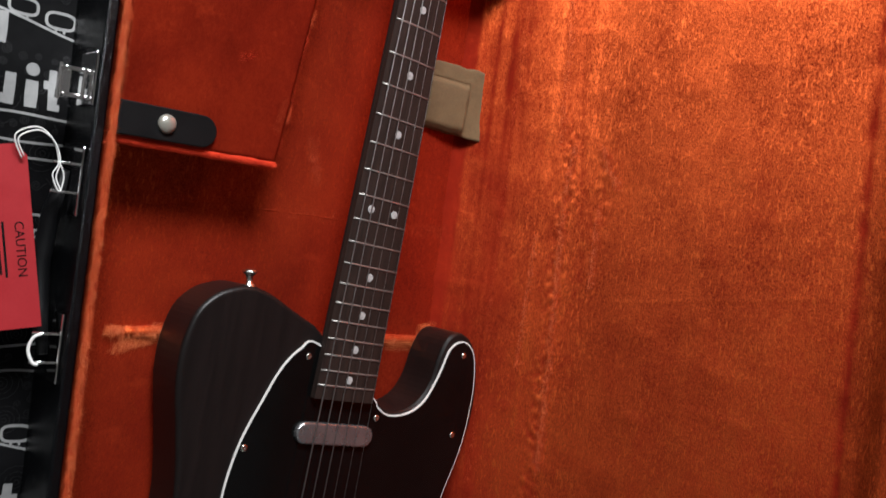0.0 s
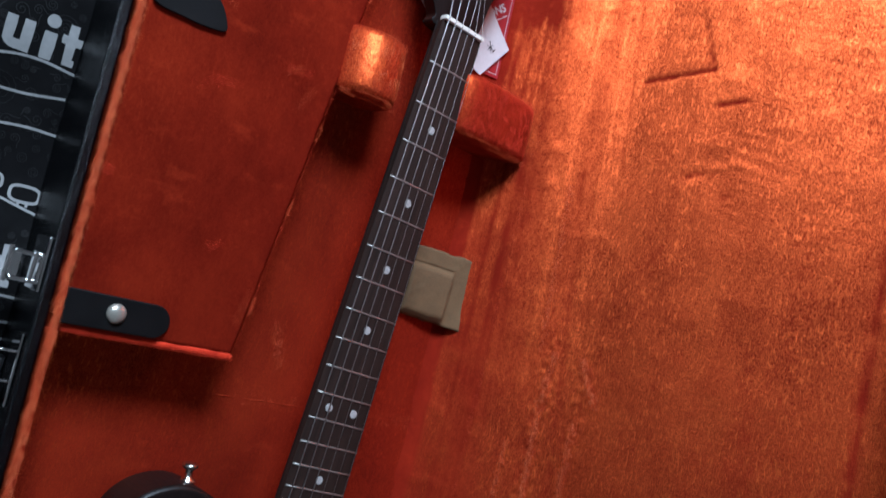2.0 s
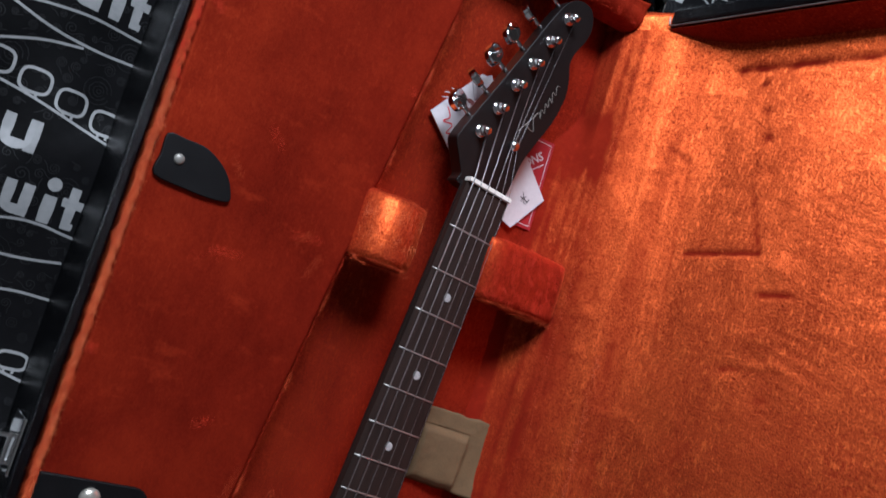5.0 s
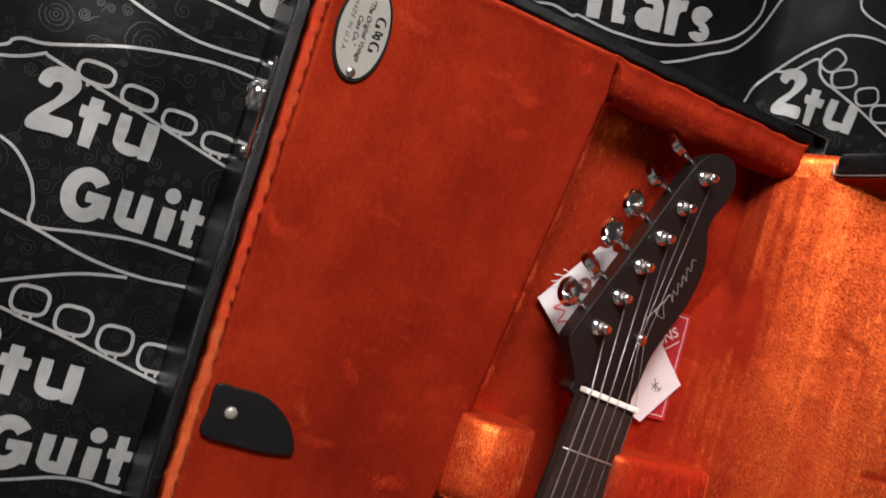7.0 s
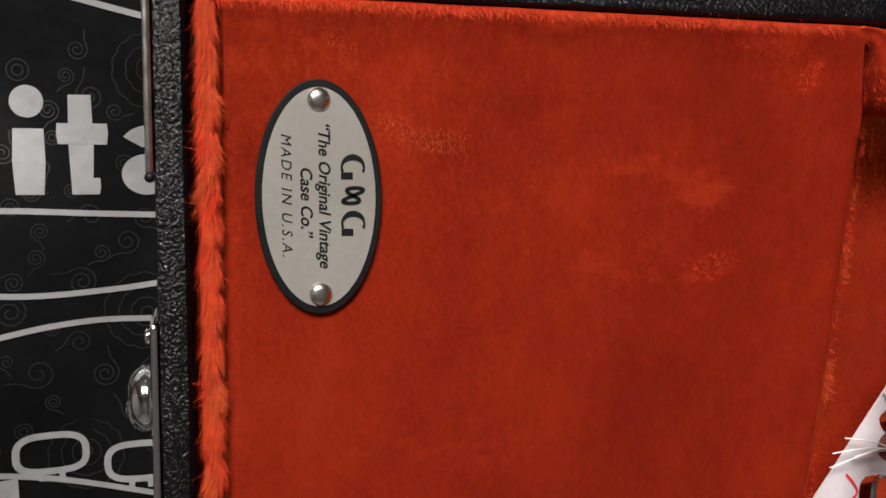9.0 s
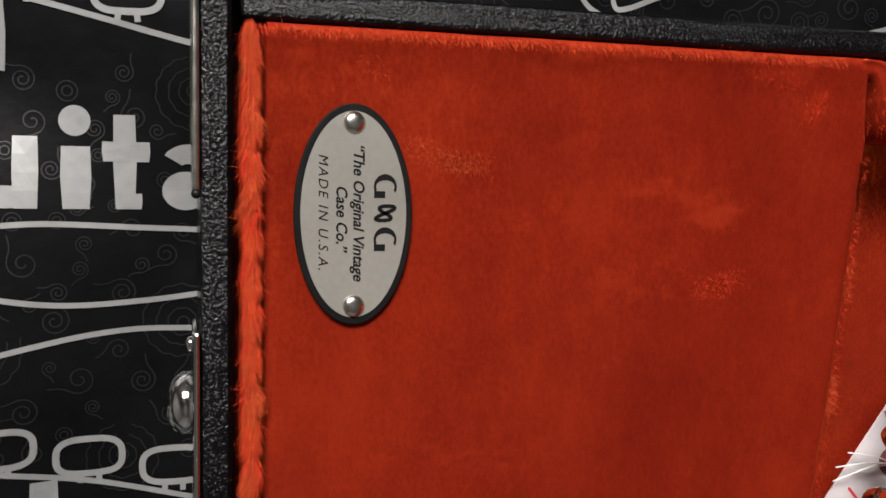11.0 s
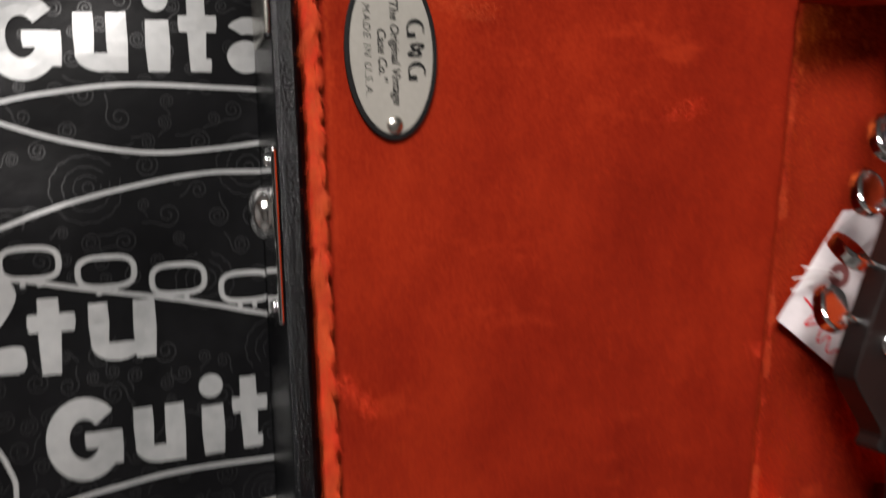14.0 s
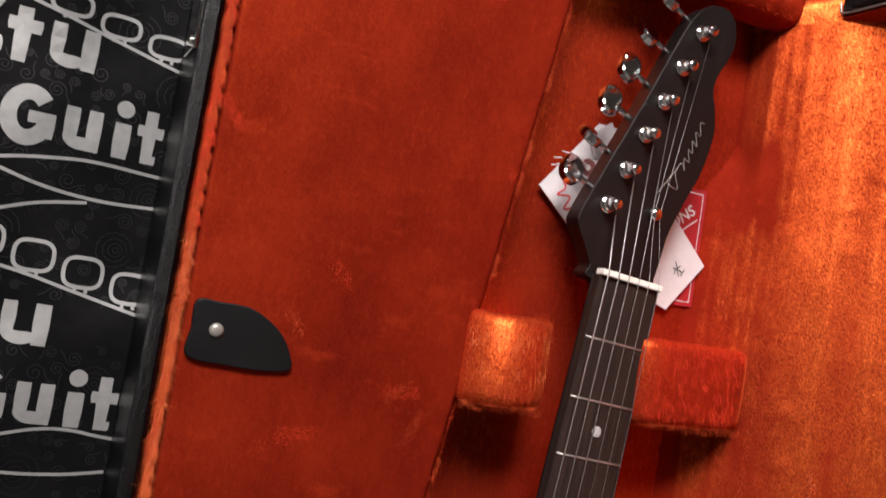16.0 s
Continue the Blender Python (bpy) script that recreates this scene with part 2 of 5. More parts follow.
def prism(outline, z0, z1, bevel=0.0, seg=3, bm=None, both=False):
    """A flat outline in x, y raised from z0 to z1, its upper (or both) edges rounded."""
    own = bmesh.new()
    low = [own.verts.new((x, y, z0)) for x, y in outline]
    high = [own.verts.new((x, y, z1)) for x, y in outline]
    n = len(outline)
    own.faces.new(low[::-1])
    top = own.faces.new(high)
    for i in range(n):
        own.faces.new((low[i], low[(i + 1) % n], high[(i + 1) % n], high[i]))
    bmesh.ops.recalc_face_normals(own, faces=own.faces)
    if bevel:
        edges = [e for e in own.edges if all(abs(v.co.z - z1) < 1e-7 for v in e.verts) or (both and all(abs(v.co.z - z0) < 1e-7 for v in e.verts))]
        bmesh.ops.bevel(own, geom=edges, offset=bevel, segments=seg, affect="EDGES", profile=0.5)
    return join(bm, own)


def lathe(profile, n=20, bm=None, m=None):
    own = bmesh.new()
    rings = [[own.verts.new((r * math.cos(2 * math.pi * k / n), r * math.sin(2 * math.pi * k / n), z)) for k in range(n)] for r, z in profile]
    for a, b in zip(rings, rings[1:]):
        for k in range(n):
            own.faces.new((a[k], a[(k + 1) % n], b[(k + 1) % n], b[k]))
    own.faces.new(rings[0][::-1])
    own.faces.new(rings[-1])
    if m is not None:
        own.transform(m)
    return join(bm, own)


def tube(points, radius, n=8, bm=None, closed=False):
    """A round rod along points; radius may be one number or one for each point."""
    own = bmesh.new()
    pts = [Vector(p) for p in points]
    rings = []
    for i, p in enumerate(pts):
        a, b = (pts[i - 1], pts[(i + 1) % len(pts)]) if closed else (pts[max(i - 1, 0)], pts[min(i + 1, len(pts) - 1)])
        d = (b - a).normalized()
        side = d.cross(Vector((0, 0, 1)) if abs(d.z) < 0.9 else Vector((1, 0, 0))).normalized()
        up = side.cross(d)
        r = radius[i] if isinstance(radius, (list, tuple)) else radius
        rings.append([own.verts.new(p + r * (math.cos(2 * math.pi * k / n) * side + math.sin(2 * math.pi * k / n) * up)) for k in range(n)])
    pairs = list(zip(rings, rings[1:])) + ([(rings[-1], rings[0])] if closed else [])
    for a, b in pairs:
        for k in range(n):
            own.faces.new((a[k], a[(k + 1) % n], b[(k + 1) % n], b[k]))
    if not closed:
        own.faces.new(rings[0][::-1])
        own.faces.new(rings[-1])
    return join(bm, own)


def spline(points, per=6, closed=True):
    """A smooth line through points (Catmull-Rom)."""
    p = [np.array(q, float) for q in points]
    n, out = len(p), []
    for i in range(n if closed else n - 1):
        a, b, c, d = (p[(i - 1) % n], p[i], p[(i + 1) % n], p[(i + 2) % n]) if closed else (p[max(i - 1, 0)], p[i], p[i + 1], p[min(i + 2, n - 1)])
        for k in range(per):
            t = k / per
            out.append(0.5 * (2 * b + (c - a) * t + (2 * a - 5 * b + 4 * c - d) * t * t + (3 * b - a - 3 * c + d) * t ** 3))
    if not closed:
        out.append(p[-1])
    return [tuple(q) for q in out]


def offset(outline, by):
    """An outline moved outwards by that much (it runs clockwise or not)."""
    p = np.array(outline)
    d = np.roll(p, -1, 0) - np.roll(p, 1, 0)
    nrm = np.stack([d[:, 1], -d[:, 0]], 1) / np.linalg.norm(d, axis=1)[:, None]
    area = (p[:, 0] * np.roll(p[:, 1], -1) - np.roll(p[:, 0], -1) * p[:, 1]).sum()
    return [tuple(q) for q in p + nrm * by * (1 if area > 0 else -1)]


def mm(points):
    return [tuple(c / 1000 for c in p) for p in points]


def writing(text, size, shear=0.0, spacing=1.0, bold=0.0, thick=0.0):
    """Words as a bmesh in x, y, centred, from the built-in font."""
    cu = bpy.data.curves.new("words", "FONT")
    cu.body, cu.size, cu.shear, cu.space_character, cu.offset, cu.extrude = text, size, shear, spacing, bold, thick
    cu.align_x, cu.align_y, cu.resolution_u = "CENTER", "CENTER", 4
    ob = bpy.data.objects.new("words", cu)
    scene.collection.objects.link(ob)
    mesh = bpy.data.meshes.new_from_object(ob.evaluated_get(bpy.context.evaluated_depsgraph_get()))
    bm = bmesh.new()
    bm.from_mesh(mesh)
    bpy.data.meshes.remove(mesh)
    bpy.data.objects.remove(ob)
    bpy.data.curves.remove(cu)
    return bm


def ribbon(points, width, bm=None, closed=False):
    """A flat stroke in x, y along points."""
    own = bm if bm is not None else bmesh.new()
    p = np.array(points, float)
    n = len(p)
    rows = []
    for i in range(n):
        a, b = (p[i - 1], p[(i + 1) % n]) if closed else (p[max(i - 1, 0)], p[min(i + 1, n - 1)])
        d = (b - a) / (np.linalg.norm(b - a) + 1e-9)
        s = np.array([-d[1], d[0]]) * width / 2
        rows.append([own.verts.new((*(p[i] + k * s), 0)) for k in (-1, 1)])
    for a, b in list(zip(rows, rows[1:])) + ([(rows[-1], rows[0])] if closed else []):
        own.faces.new((a[0], b[0], b[1], a[1]))
    return own


# ---- room ----
X0, X1, Y0, Y1, TOP = ROOM
for name, b in (("wall_south", (X0 - 0.1, X1 + 0.1, Y0 - 0.1, Y0, -0.01, TOP)), ("wall_west", (X0 - 0.1, X0, Y0, Y1, -0.01, TOP)), ("wall_east", (X1, X1 + 0.1, Y0, Y1, -0.01, TOP))):
    tagged(part(name, box(*b), PAINT), "plain pale painted room wall", "wall", kind="structure")
bm = box(X0 - 0.1, WINDOW[0], Y1, Y1 + 0.1, -0.01, TOP)
box(WINDOW[1], X1 + 0.1, Y1, Y1 + 0.1, -0.01, TOP, bm=bm)
box(WINDOW[0], WINDOW[1], Y1, Y1 + 0.1, -0.01, WINDOW[2], bm=bm)
box(WINDOW[0], WINDOW[1], Y1, Y1 + 0.1, WINDOW[3], TOP, bm=bm)
tagged(part("wall_north", bm, PAINT), "plain pale painted wall with a window opening", "wall", kind="structure")
tagged(part("ceiling", box(X0 - 0.1, X1 + 0.1, Y0 - 0.1, Y1 + 0.1, TOP, TOP + 0.1), PAINT), "plain pale ceiling", "ceiling", kind="structure")
tagged(part("floor", box(X0 - 0.1, X1 + 0.1, Y0 - 0.1, Y1 + 0.1, -0.06, -0.008), BOARDS), "brown floor under the printed black cloth", "floor", kind="structure")

# ---- printed black cloth round the case ----
FOOT = (0.008, 0.352, -1.02, -0.009)     # the case's footprint


def cloth(x, y):
    """Height of the cloth: flat under the case, in soft folds round it."""
    out = max(FOOT[0] - x, x - FOOT[1], FOOT[2] - y, y - FOOT[3], 0.0)
    rise = min(out / 0.005, 1.0)
    rise = rise * rise * (3 - 2 * rise)
    fold = noise.noise((x * 7, y * 9, 0.3)) * 0.010 + noise.noise((x * 21 + 4, y * 16, 1.7)) * 0.0045 + noise.noise((x * 48, y * 34 + 5, 3.1)) * 0.0014
    high = 0.008 + 0.018 * min(max((y + 0.25) / 0.3, 0), 1)
    # the bag is bunched up behind the open lid
    back = min(1.0, max(0.0, (y + 0.022) / 0.034))
    heap = 0.10 * (1 - math.exp(-max(0.0, x - 0.33) * 5.0)) * back * back * (3 - 2 * back)
    heap *= 1 + 0.10 * noise.noise((x * 14, y * 10, 9.0))
    return -0.002 + rise * max(high + fold, 0.002) + heap


bm = bmesh.new()
nx, ny, cx0, cx1, cy0, cy1 = 226, 276, -0.75, 1.05, -1.45, 0.75
heights = np.array([[cloth(x, y) for x in np.linspace(cx0, cx1, nx)] for y in np.linspace(cy0, cy1, ny)])
grid = [[bm.verts.new((x, y, heights[j, i])) for i, x in enumerate(np.linspace(cx0, cx1, nx))] for j, y in enumerate(np.linspace(cy0, cy1, ny))]
for j in range(ny - 1):
    for i in range(nx - 1):
        bm.faces.new((grid[j][i], grid[j][i + 1], grid[j + 1][i + 1], grid[j + 1][i]))
CLOTH = tagged(part("printed_cloth", bm, SHEET, smooth=True), "black cloth bag with silver headstock prints spread under the case", "cloth")


def on_cloth(x, y):
    u, v = (x - cx0) / (cx1 - cx0) * (nx - 1), (y - cy0) / (cy1 - cy0) * (ny - 1)
    i, j = min(max(int(u), 0), nx - 2), min(max(int(v), 0), ny - 2)
    u, v = u - i, v - j
    return (heights[j, i] * (1 - u) + heights[j, i + 1] * u) * (1 - v) + (heights[j + 1, i] * (1 - u) + heights[j + 1, i + 1] * u) * v


def lay(bm, m, lift=0.0004, step=0.007):
    """Lays a flat print on the cloth."""
    bm.transform(m)
    bmesh.ops.triangulate(bm, faces=bm.faces[:])
    for _ in range(4):
        long = [e for e in bm.edges if e.calc_length() > step]
        if not long:
            break
        bmesh.ops.subdivide_edges(bm, edges=long, cuts=1)
        bmesh.ops.triangulate(bm, faces=bm.faces[:])
    for v in bm.verts:
        v.co.z = on_cloth(v.co.x, v.co.y) + lift
    return bm


def arc(cx, cy, rx, ry, a0, a1, width, n=18):
    """The outline of a thick bent stroke."""
    turn = np.radians(np.linspace(a0, a1, n))
    outer = [(cx + (rx + width / 2) * math.cos(a), cy + (ry + width / 2) * math.sin(a)) for a in turn]
    return outer + [(cx + (rx - width / 2) * math.cos(a), cy + (ry - width / 2) * math.sin(a)) for a in turn[::-1]]


def block(x0, x1, y0, y1, slant=0.02):
    return [(x0 + slant, y0), (x1 - slant, y0), (x1, (y0 + y1) / 2), (x1 - slant / 2, y1), (x0 + slant / 2, y1), (x0, (y0 + y1) / 2)]


def heavy_word():
    """The strokes of the word Guitars in heavy letters; the unit is the height of a small letter."""
    g = [arc(0.66, 0.62, 0.46, 0.58, 40, 336, 0.40, 26), block(0.66, 1.32, 0.44, 0.74), block(0.92, 1.32, 0.10, 0.70)]
    u = [block(0, 0.36, 0.33, 1.08), arc(0.46, 0.33, 0.28, 0.16, 178, 352, 0.34, 14), block(0.56, 0.93, 0.0, 1.08)]
    i = [block(0, 0.44, 0, 0.94, 0.03), arc(0.21, 1.32, 0.115, 0.115, 0, 180, 0.228, 14), arc(0.21, 1.32, 0.115, 0.115, 180, 360, 0.228, 14)]
    t = [block(0.16, 0.50, 0.0, 1.42, 0.03), block(0.0, 0.70, 0.72, 1.02), block(0.2, 0.58, 0.0, 0.24)]
    a = [arc(0.36, 0.29, 0.20, 0.15, 0, 180, 0.30, 14), arc(0.36, 0.29, 0.20, 0.15, 180, 360, 0.30, 14), block(0.52, 0.88, 0.0, 0.72), arc(0.42, 0.66, 0.28, 0.20, 0, 150, 0.30, 14)]
    r = [block(0, 0.38, 0, 1.0), arc(0.58, 0.52, 0.36, 0.36, 85, 165, 0.30, 12)]
    f = [arc(0.38, 0.70, 0.22, 0.16, 20, 270, 0.26, 18), arc(0.36, 0.28, 0.22, 0.16, 90, -160, 0.26, 18)]
    for left, letter in ((4, g), (33.5, u), (57.5, i), (69, t), (85.7, a), (105, r), (120, f)):
        yield [[((left + 19.5 * x) / 1000, (-12.5 + 19.5 * y) / 1000) for x, y in outline] for outline in letter]


def blob(points, bm):
    own = bmesh.new()
    own.faces.new([own.verts.new((x, y, 0)) for x, y in points])
    return join(bm, own)


LINES = ([(-70, 52), (-45, 61), (-40, 66), (-35, 68), (-22, 70), (14, 83), (43, 90), (64, 93), (82, 93), (106, 92)], [(-75, 50), (-44, 56), (-32, 60), (-23, 65)], [(-23, 64), (0, 58), (27, 52), (55, 46), (83, 39), (106, 34)],
         [(-48, 20), (-32, 16), (-22, 11), (-12, 0), (-7, -12), (-4, -24), (23, -20), (49, -17), (81, -18), (106, -19)], [(-32, -18), (-21, -21), (-3, -25), (27, -33), (55, -36), (82, -35), (106, -33)])
FOLDED = ([(-60, 62), (-40, 70), (-11, 83), (8, 91), (28, 98), (50, 102)], [(-40, 74), (-7, 69), (5, 66), (28, 62), (53, 56), (78, 50), (100, 45)], [(-30, -26), (0, -24), (20, -21), (45, -15), (62, -14), (78, -16), (100, -18)], [(-30, -28), (0, -34), (27, -38), (55, -38), (82, -34)])


def print_motif(m, pegs=4, word="Guitars", lines=LINES, seed=5, peg=(3, 63.5, 24.6, -4.6, 5.4), skip=0, sign=True):
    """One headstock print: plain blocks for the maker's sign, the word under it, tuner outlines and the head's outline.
    Its origin is the word's left end, half way up."""
    if sign:
        hook = spline(mm([(-23, 50), (-21, 57), (-14, 60.5), (-5, 59), (-2, 53), (-5, 46), (-11, 38), (-13, 34.5), (-4, 35), (-0.5, 33.5), (-1, 26), (-10, 25.5), (-21, 24.5), (-23, 29), (-19, 36), (-13, 43), (-10.5, 49), (-12, 52.5), (-15.5, 51.5), (-17, 48)]), 3)
        part("sign_shape", lay(blob(hook, None), m), PRINT, CLOTH)
        bm = bmesh.new()
        for stroke, outline in enumerate((block(0.0040, 0.0115, 0.024, 0.051, 0.0006), block(0.0005, 0.0165, 0.039, 0.0455, 0.0006))):
            join(bm, lay(blob(outline, None), m, 0.0004 + 0.000012 * stroke))
        part("sign_shape", bm, PRINT, CLOTH)
        bm = bmesh.new()
        for stroke, outline in enumerate((block(0.0205, 0.0275, 0.033, 0.048, 0.0006), arc(0.0300, 0.0335, 0.0058, 0.0035, 178, 355, 0.0066, 14), block(0.0355, 0.0435, 0.027, 0.048, 0.0006))):
            join(bm, lay(blob(outline, None), m, 0.0004 + 0.000012 * stroke))
        part("sign_shape", bm, PRINT, CLOTH)
    if word:
        for letter in list(heavy_word())[skip:]:
            bm = bmesh.new()
            for stroke, outline in enumerate(letter):
                join(bm, lay(blob(outline, None), m, 0.0004 + 0.000012 * stroke))
            part("printed_letter", bm, PRINT, CLOTH)
    for k in range(pegs):
        c = np.array([peg[0] + peg[2] * k, peg[1] + peg[3] * k]) / 1000
        tall = peg[4] / 1000
        ring = [c + np.array([math.copysign(abs(math.cos(a)) ** 0.6, math.cos(a)) * 0.0094, math.copysign(abs(math.sin(a)) ** 0.7, math.sin(a)) * tall]) for a in np.linspace(0, 2 * math.pi, 28, endpoint=False)]
        bm = ribbon(ring, 0.0020, closed=True)
        for q in (-0.0028, 0.0028):
            ribbon([c + (q * 0.9, -tall), c + (q, -tall - 0.0028)], 0.0017, bm)
        part("tuner_outline", lay(bm, m), PRINT, CLOTH)
    for line in lines:
        part("head_outline", lay(ribbon(spline(mm(line), 6, False), 0.0017), m), PRINT, CLOTH)
    rnd = random.Random(seed)
    bm = bmesh.new()
    taken = []
    # scalloped teardrops with rings inside, then curls in the room between them
    for k in range(900):
        big = k < 60
        c = np.array([rnd.uniform(-0.075, 0.095), rnd.uniform(-0.088, 0.030)])
        r = rnd.uniform(0.0085, 0.0125) if big else rnd.uniform(0.0022, 0.0046)
        if (big and len(taken) > 6) or any(np.hypot(*(c - q)) < (r + p) * 1.12 for q, p in taken):
            continue
        taken.append((c, r))
        a0, way = rnd.uniform(0, 6.28), rnd.choice((-1, 1))
        if big:
            for share, bumps in ((1.0, 15), (0.66, 11), (0.38, 8)):
                ribbon([c + r * share * (1 - 0.16 * (1 + math.cos(a)) / 2 + 0.05 * abs(math.sin(a * bumps / 2))) * np.array([math.cos(a + a0), math.sin(a + a0)]) for a in np.linspace(0.25, 6.03, 110)], 0.00036, bm)
            ribbon([c + r * 0.15 * np.array([math.cos(a), math.sin(a)]) for a in np.linspace(0, 6.28, 18, endpoint=False)], 0.0004, bm, closed=True)
        elif rnd.random() < 0.28:
            for share in (1.0, 0.5):
                ribbon([c + r * 0.7 * share * np.array([math.cos(a), math.sin(a)]) for a in np.linspace(0, 6.28, 22, endpoint=False)], 0.00036, bm, closed=True)
        else:
            turns = rnd.uniform(1.5, 2.3)
            curl = [c + r * (0.15 + 0.85 * q) * np.array([math.cos(way * q * turns * 6.28 + a0), math.sin(way * q * turns * 6.28 + a0)]) for q in np.linspace(0, 1, 32)]
            end = curl[-1] - c
            ribbon(curl + [curl[-1] + np.array([-end[1], end[0]]) * way * q * 1.3 + end * q * q * 0.6 for q in (0.3, 0.6, 1.0)], 0.00042, bm)
    part("paisley_tracery", lay(bm, m, 0.0002), FAINT, CLOTH, "faint grey paisley lines")["kind"] = "stuff"


HIGH = LINES[:4] + ([(-32, -18), (-21, -21), (-3, -26), (27, -36), (55, -41), (82, -40), (106, -37)],)
print_motif(pose(-0.106, -0.036, 0), lines=HIGH, seed=36)
for x, y, turn in ((-0.094, -0.178, 0), (-0.096, -0.470, 0), (-0.098, -0.612, 2), (-0.094, -0.755, 0)):
    print_motif(pose(x, y, 0, 0, 0, turn), seed=int(-1000 * y))
print_motif(pose(-0.093, -0.318, 0), lines=FOLDED, seed=318, peg=(6, 76.5, 24.2, -5.0, 7.6))
# the prints beyond the far end
print_motif(Matrix.Translation((0.365, -0.002, 0)) @ Matrix.Diagonal((0.88, 1, 1, 1)), 0, "", lines=(), seed=3)
for c, turn in (((375, 72), 60), ((386, 62), 25), ((406, 55), 25), ((421, 47), 20), ((438, 38), 15)):
    bm = ribbon([np.array([math.copysign(abs(math.cos(a)) ** 0.6, math.cos(a)) * 0.0085, math.copysign(abs(math.sin(a)) ** 0.7, math.sin(a)) * 0.0064]) for a in np.linspace(0, 2 * math.pi, 28, endpoint=False)], 0.0016, closed=True)
    part("tuner_outline", lay(bm, pose(c[0] / 1000, c[1] / 1000, 0, 0, 0, turn)), PRINT, CLOTH)
for line in ([(318, 5), (324, 21), (328, 34), (336, 47), (351, 67), (365, 82), (380, 93), (405, 97), (420, 92), (435, 82), (447, 69), (475, 61), (490, 48)], [(340, 52), (352, 57), (365, 70), (370, 60), (376, 55), (385, 52), (402, 45), (416, 39), (430, 33)],
             [(379, 140), (381, 121), (384, 114), (392, 110), (404, 108), (430, 103), (465, 106)], [(535, 120), (520, 114), (505, 100), (498, 84), (505, 66)],
             [(108, 34), (114, 22), (123, 17), (139, 14), (152, 10)], [(124, 50), (125, 30), (126, 21), (131, 20.5), (145, 26), (160, 31), (176, 30), (180, 32), (195, 31), (212, 31), (241, 35), (271, 46), (298, 62), (313, 82), (315, 99), (305, 125)], [(188, 11), (202, 14), (225, 17), (245, 23), (265, 32), (283, 43), (301, 54), (318, 76), (330, 105), (340, 130)]):
    part("head_outline", lay(ribbon(spline(mm(line), 6, False), 0.0018), Matrix.Identity(4)), PRINT, CLOTH)
print_motif(Matrix.Translation((0.1115, 0.036, 0)) @ Matrix.Rotation(radians(10), 4, "Z") @ Matrix.Diagonal((1.25, 1.25, 1, 1)), 0, lines=(), seed=4, skip=2, sign=False)

# ---- case ----
LEN, RIM, PANEL, FLOOR, BACK = -1.03, 0.0664, 0.065, 0.022, 0.360
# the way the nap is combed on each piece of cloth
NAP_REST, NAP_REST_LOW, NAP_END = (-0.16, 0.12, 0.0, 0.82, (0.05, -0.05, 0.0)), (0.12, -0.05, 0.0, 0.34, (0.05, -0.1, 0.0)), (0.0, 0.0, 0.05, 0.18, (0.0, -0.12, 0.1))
NAP_TRAY, NAP_LID = (0.0, -0.10, 0.0, 0.34, (0.0, -0.20, 0.0)), (0.0, -0.04, 0.62, 0.98, (0.0, -0.08, 0.14))
NAP_HINGE = (0.0, -0.03, 0.50, 0.90, (0.0, -0.08, 0.12))
NAP_PANEL = (0.0, 0.0, 0.0, 0.07, (0.0, -0.40, 0.0))
case = thing("guitar_case", "open black guitar case lined with orange plush", "guitar case")
part("shell", box(-0.010, BACK + 0.012, LEN, 0.0088, 0.0, 0.012, 0.002), TOLEX, case, "black textured vinyl shell")
# the front wall: a narrow flat top that falls away towards the lining
section = [(-0.010, 0.012), (-0.0002, 0.012), (-0.0002, RIM - 0.0062), (-0.0022, RIM - 0.0014), (-0.0034, RIM - 0.0004), (-0.0080, RIM), (-0.0096, RIM - 0.0006), (-0.010, RIM - 0.0022)]
bm = prism(section, -0.0088, -LEN)
bm.transform(Matrix(((1, 0, 0, 0), (0, 0, -1, 0), (0, 1, 0, 0), (0, 0, 0, 1))))
part("wall", bm, TOLEX, case, "black textured vinyl wall")
for (x0, x1, y0, y1), drop in (((BACK + 0.001, BACK + 0.012, LEN, 0.0088), (1, 0)), ((0.0, BACK, 0.0005, 0.0088), (0, 1)), ((0.0, BACK, LEN, LEN + 0.012), (0, -1))):
    bm = box(x0, x1, y0, y1, 0.012, RIM - (0.006 if x0 > 0.1 else 0.0))
    for v in bm.verts:
        if v.co.z > 0.03 and (v.co.x - (x0 + x1) / 2) * drop[0] + (v.co.y - (y0 + y1) / 2) * drop[1] > 0:
            v.co.z -= 0.0036 if drop[0] else 0.0008
    bmesh.ops.bevel(bm, geom=bm.edges[:], offset=0.0018, segments=3, affect="EDGES", profile=0.5)
    part("wall", bm, TOLEX, case, "black textured vinyl wall", smooth=False)
part("floor_lining", box(0.001, BACK - 0.001, LEN + 0.013, -0.0005, 0.0122, FLOOR, 0.002), PLUSH, case, "orange plush floor", nap=NAP_TRAY)
part("front_lining", box(0.0005, 0.006, LEN + 0.013, -0.499, FLOOR + 0.0005, RIM + 0.001, 0.0025), PLUSH, case, "orange plush side", nap=NAP_TRAY)
part("seam_roll", tube([(x, -0.629 + 0.0015 * noise.noise((x * 30, 0, 0)), FLOOR + 0.0008) for x in np.linspace(0.045, 0.353, 60)], [0.0034 + 0.0012 * noise.noise((x * 90, 4, 0)) for x in np.linspace(0.045, 0.353, 60)], 8), PLUSH, case, "orange plush roll across the floor", smooth=True, nap=(0.0, 0.30, 0.15, 0.8))
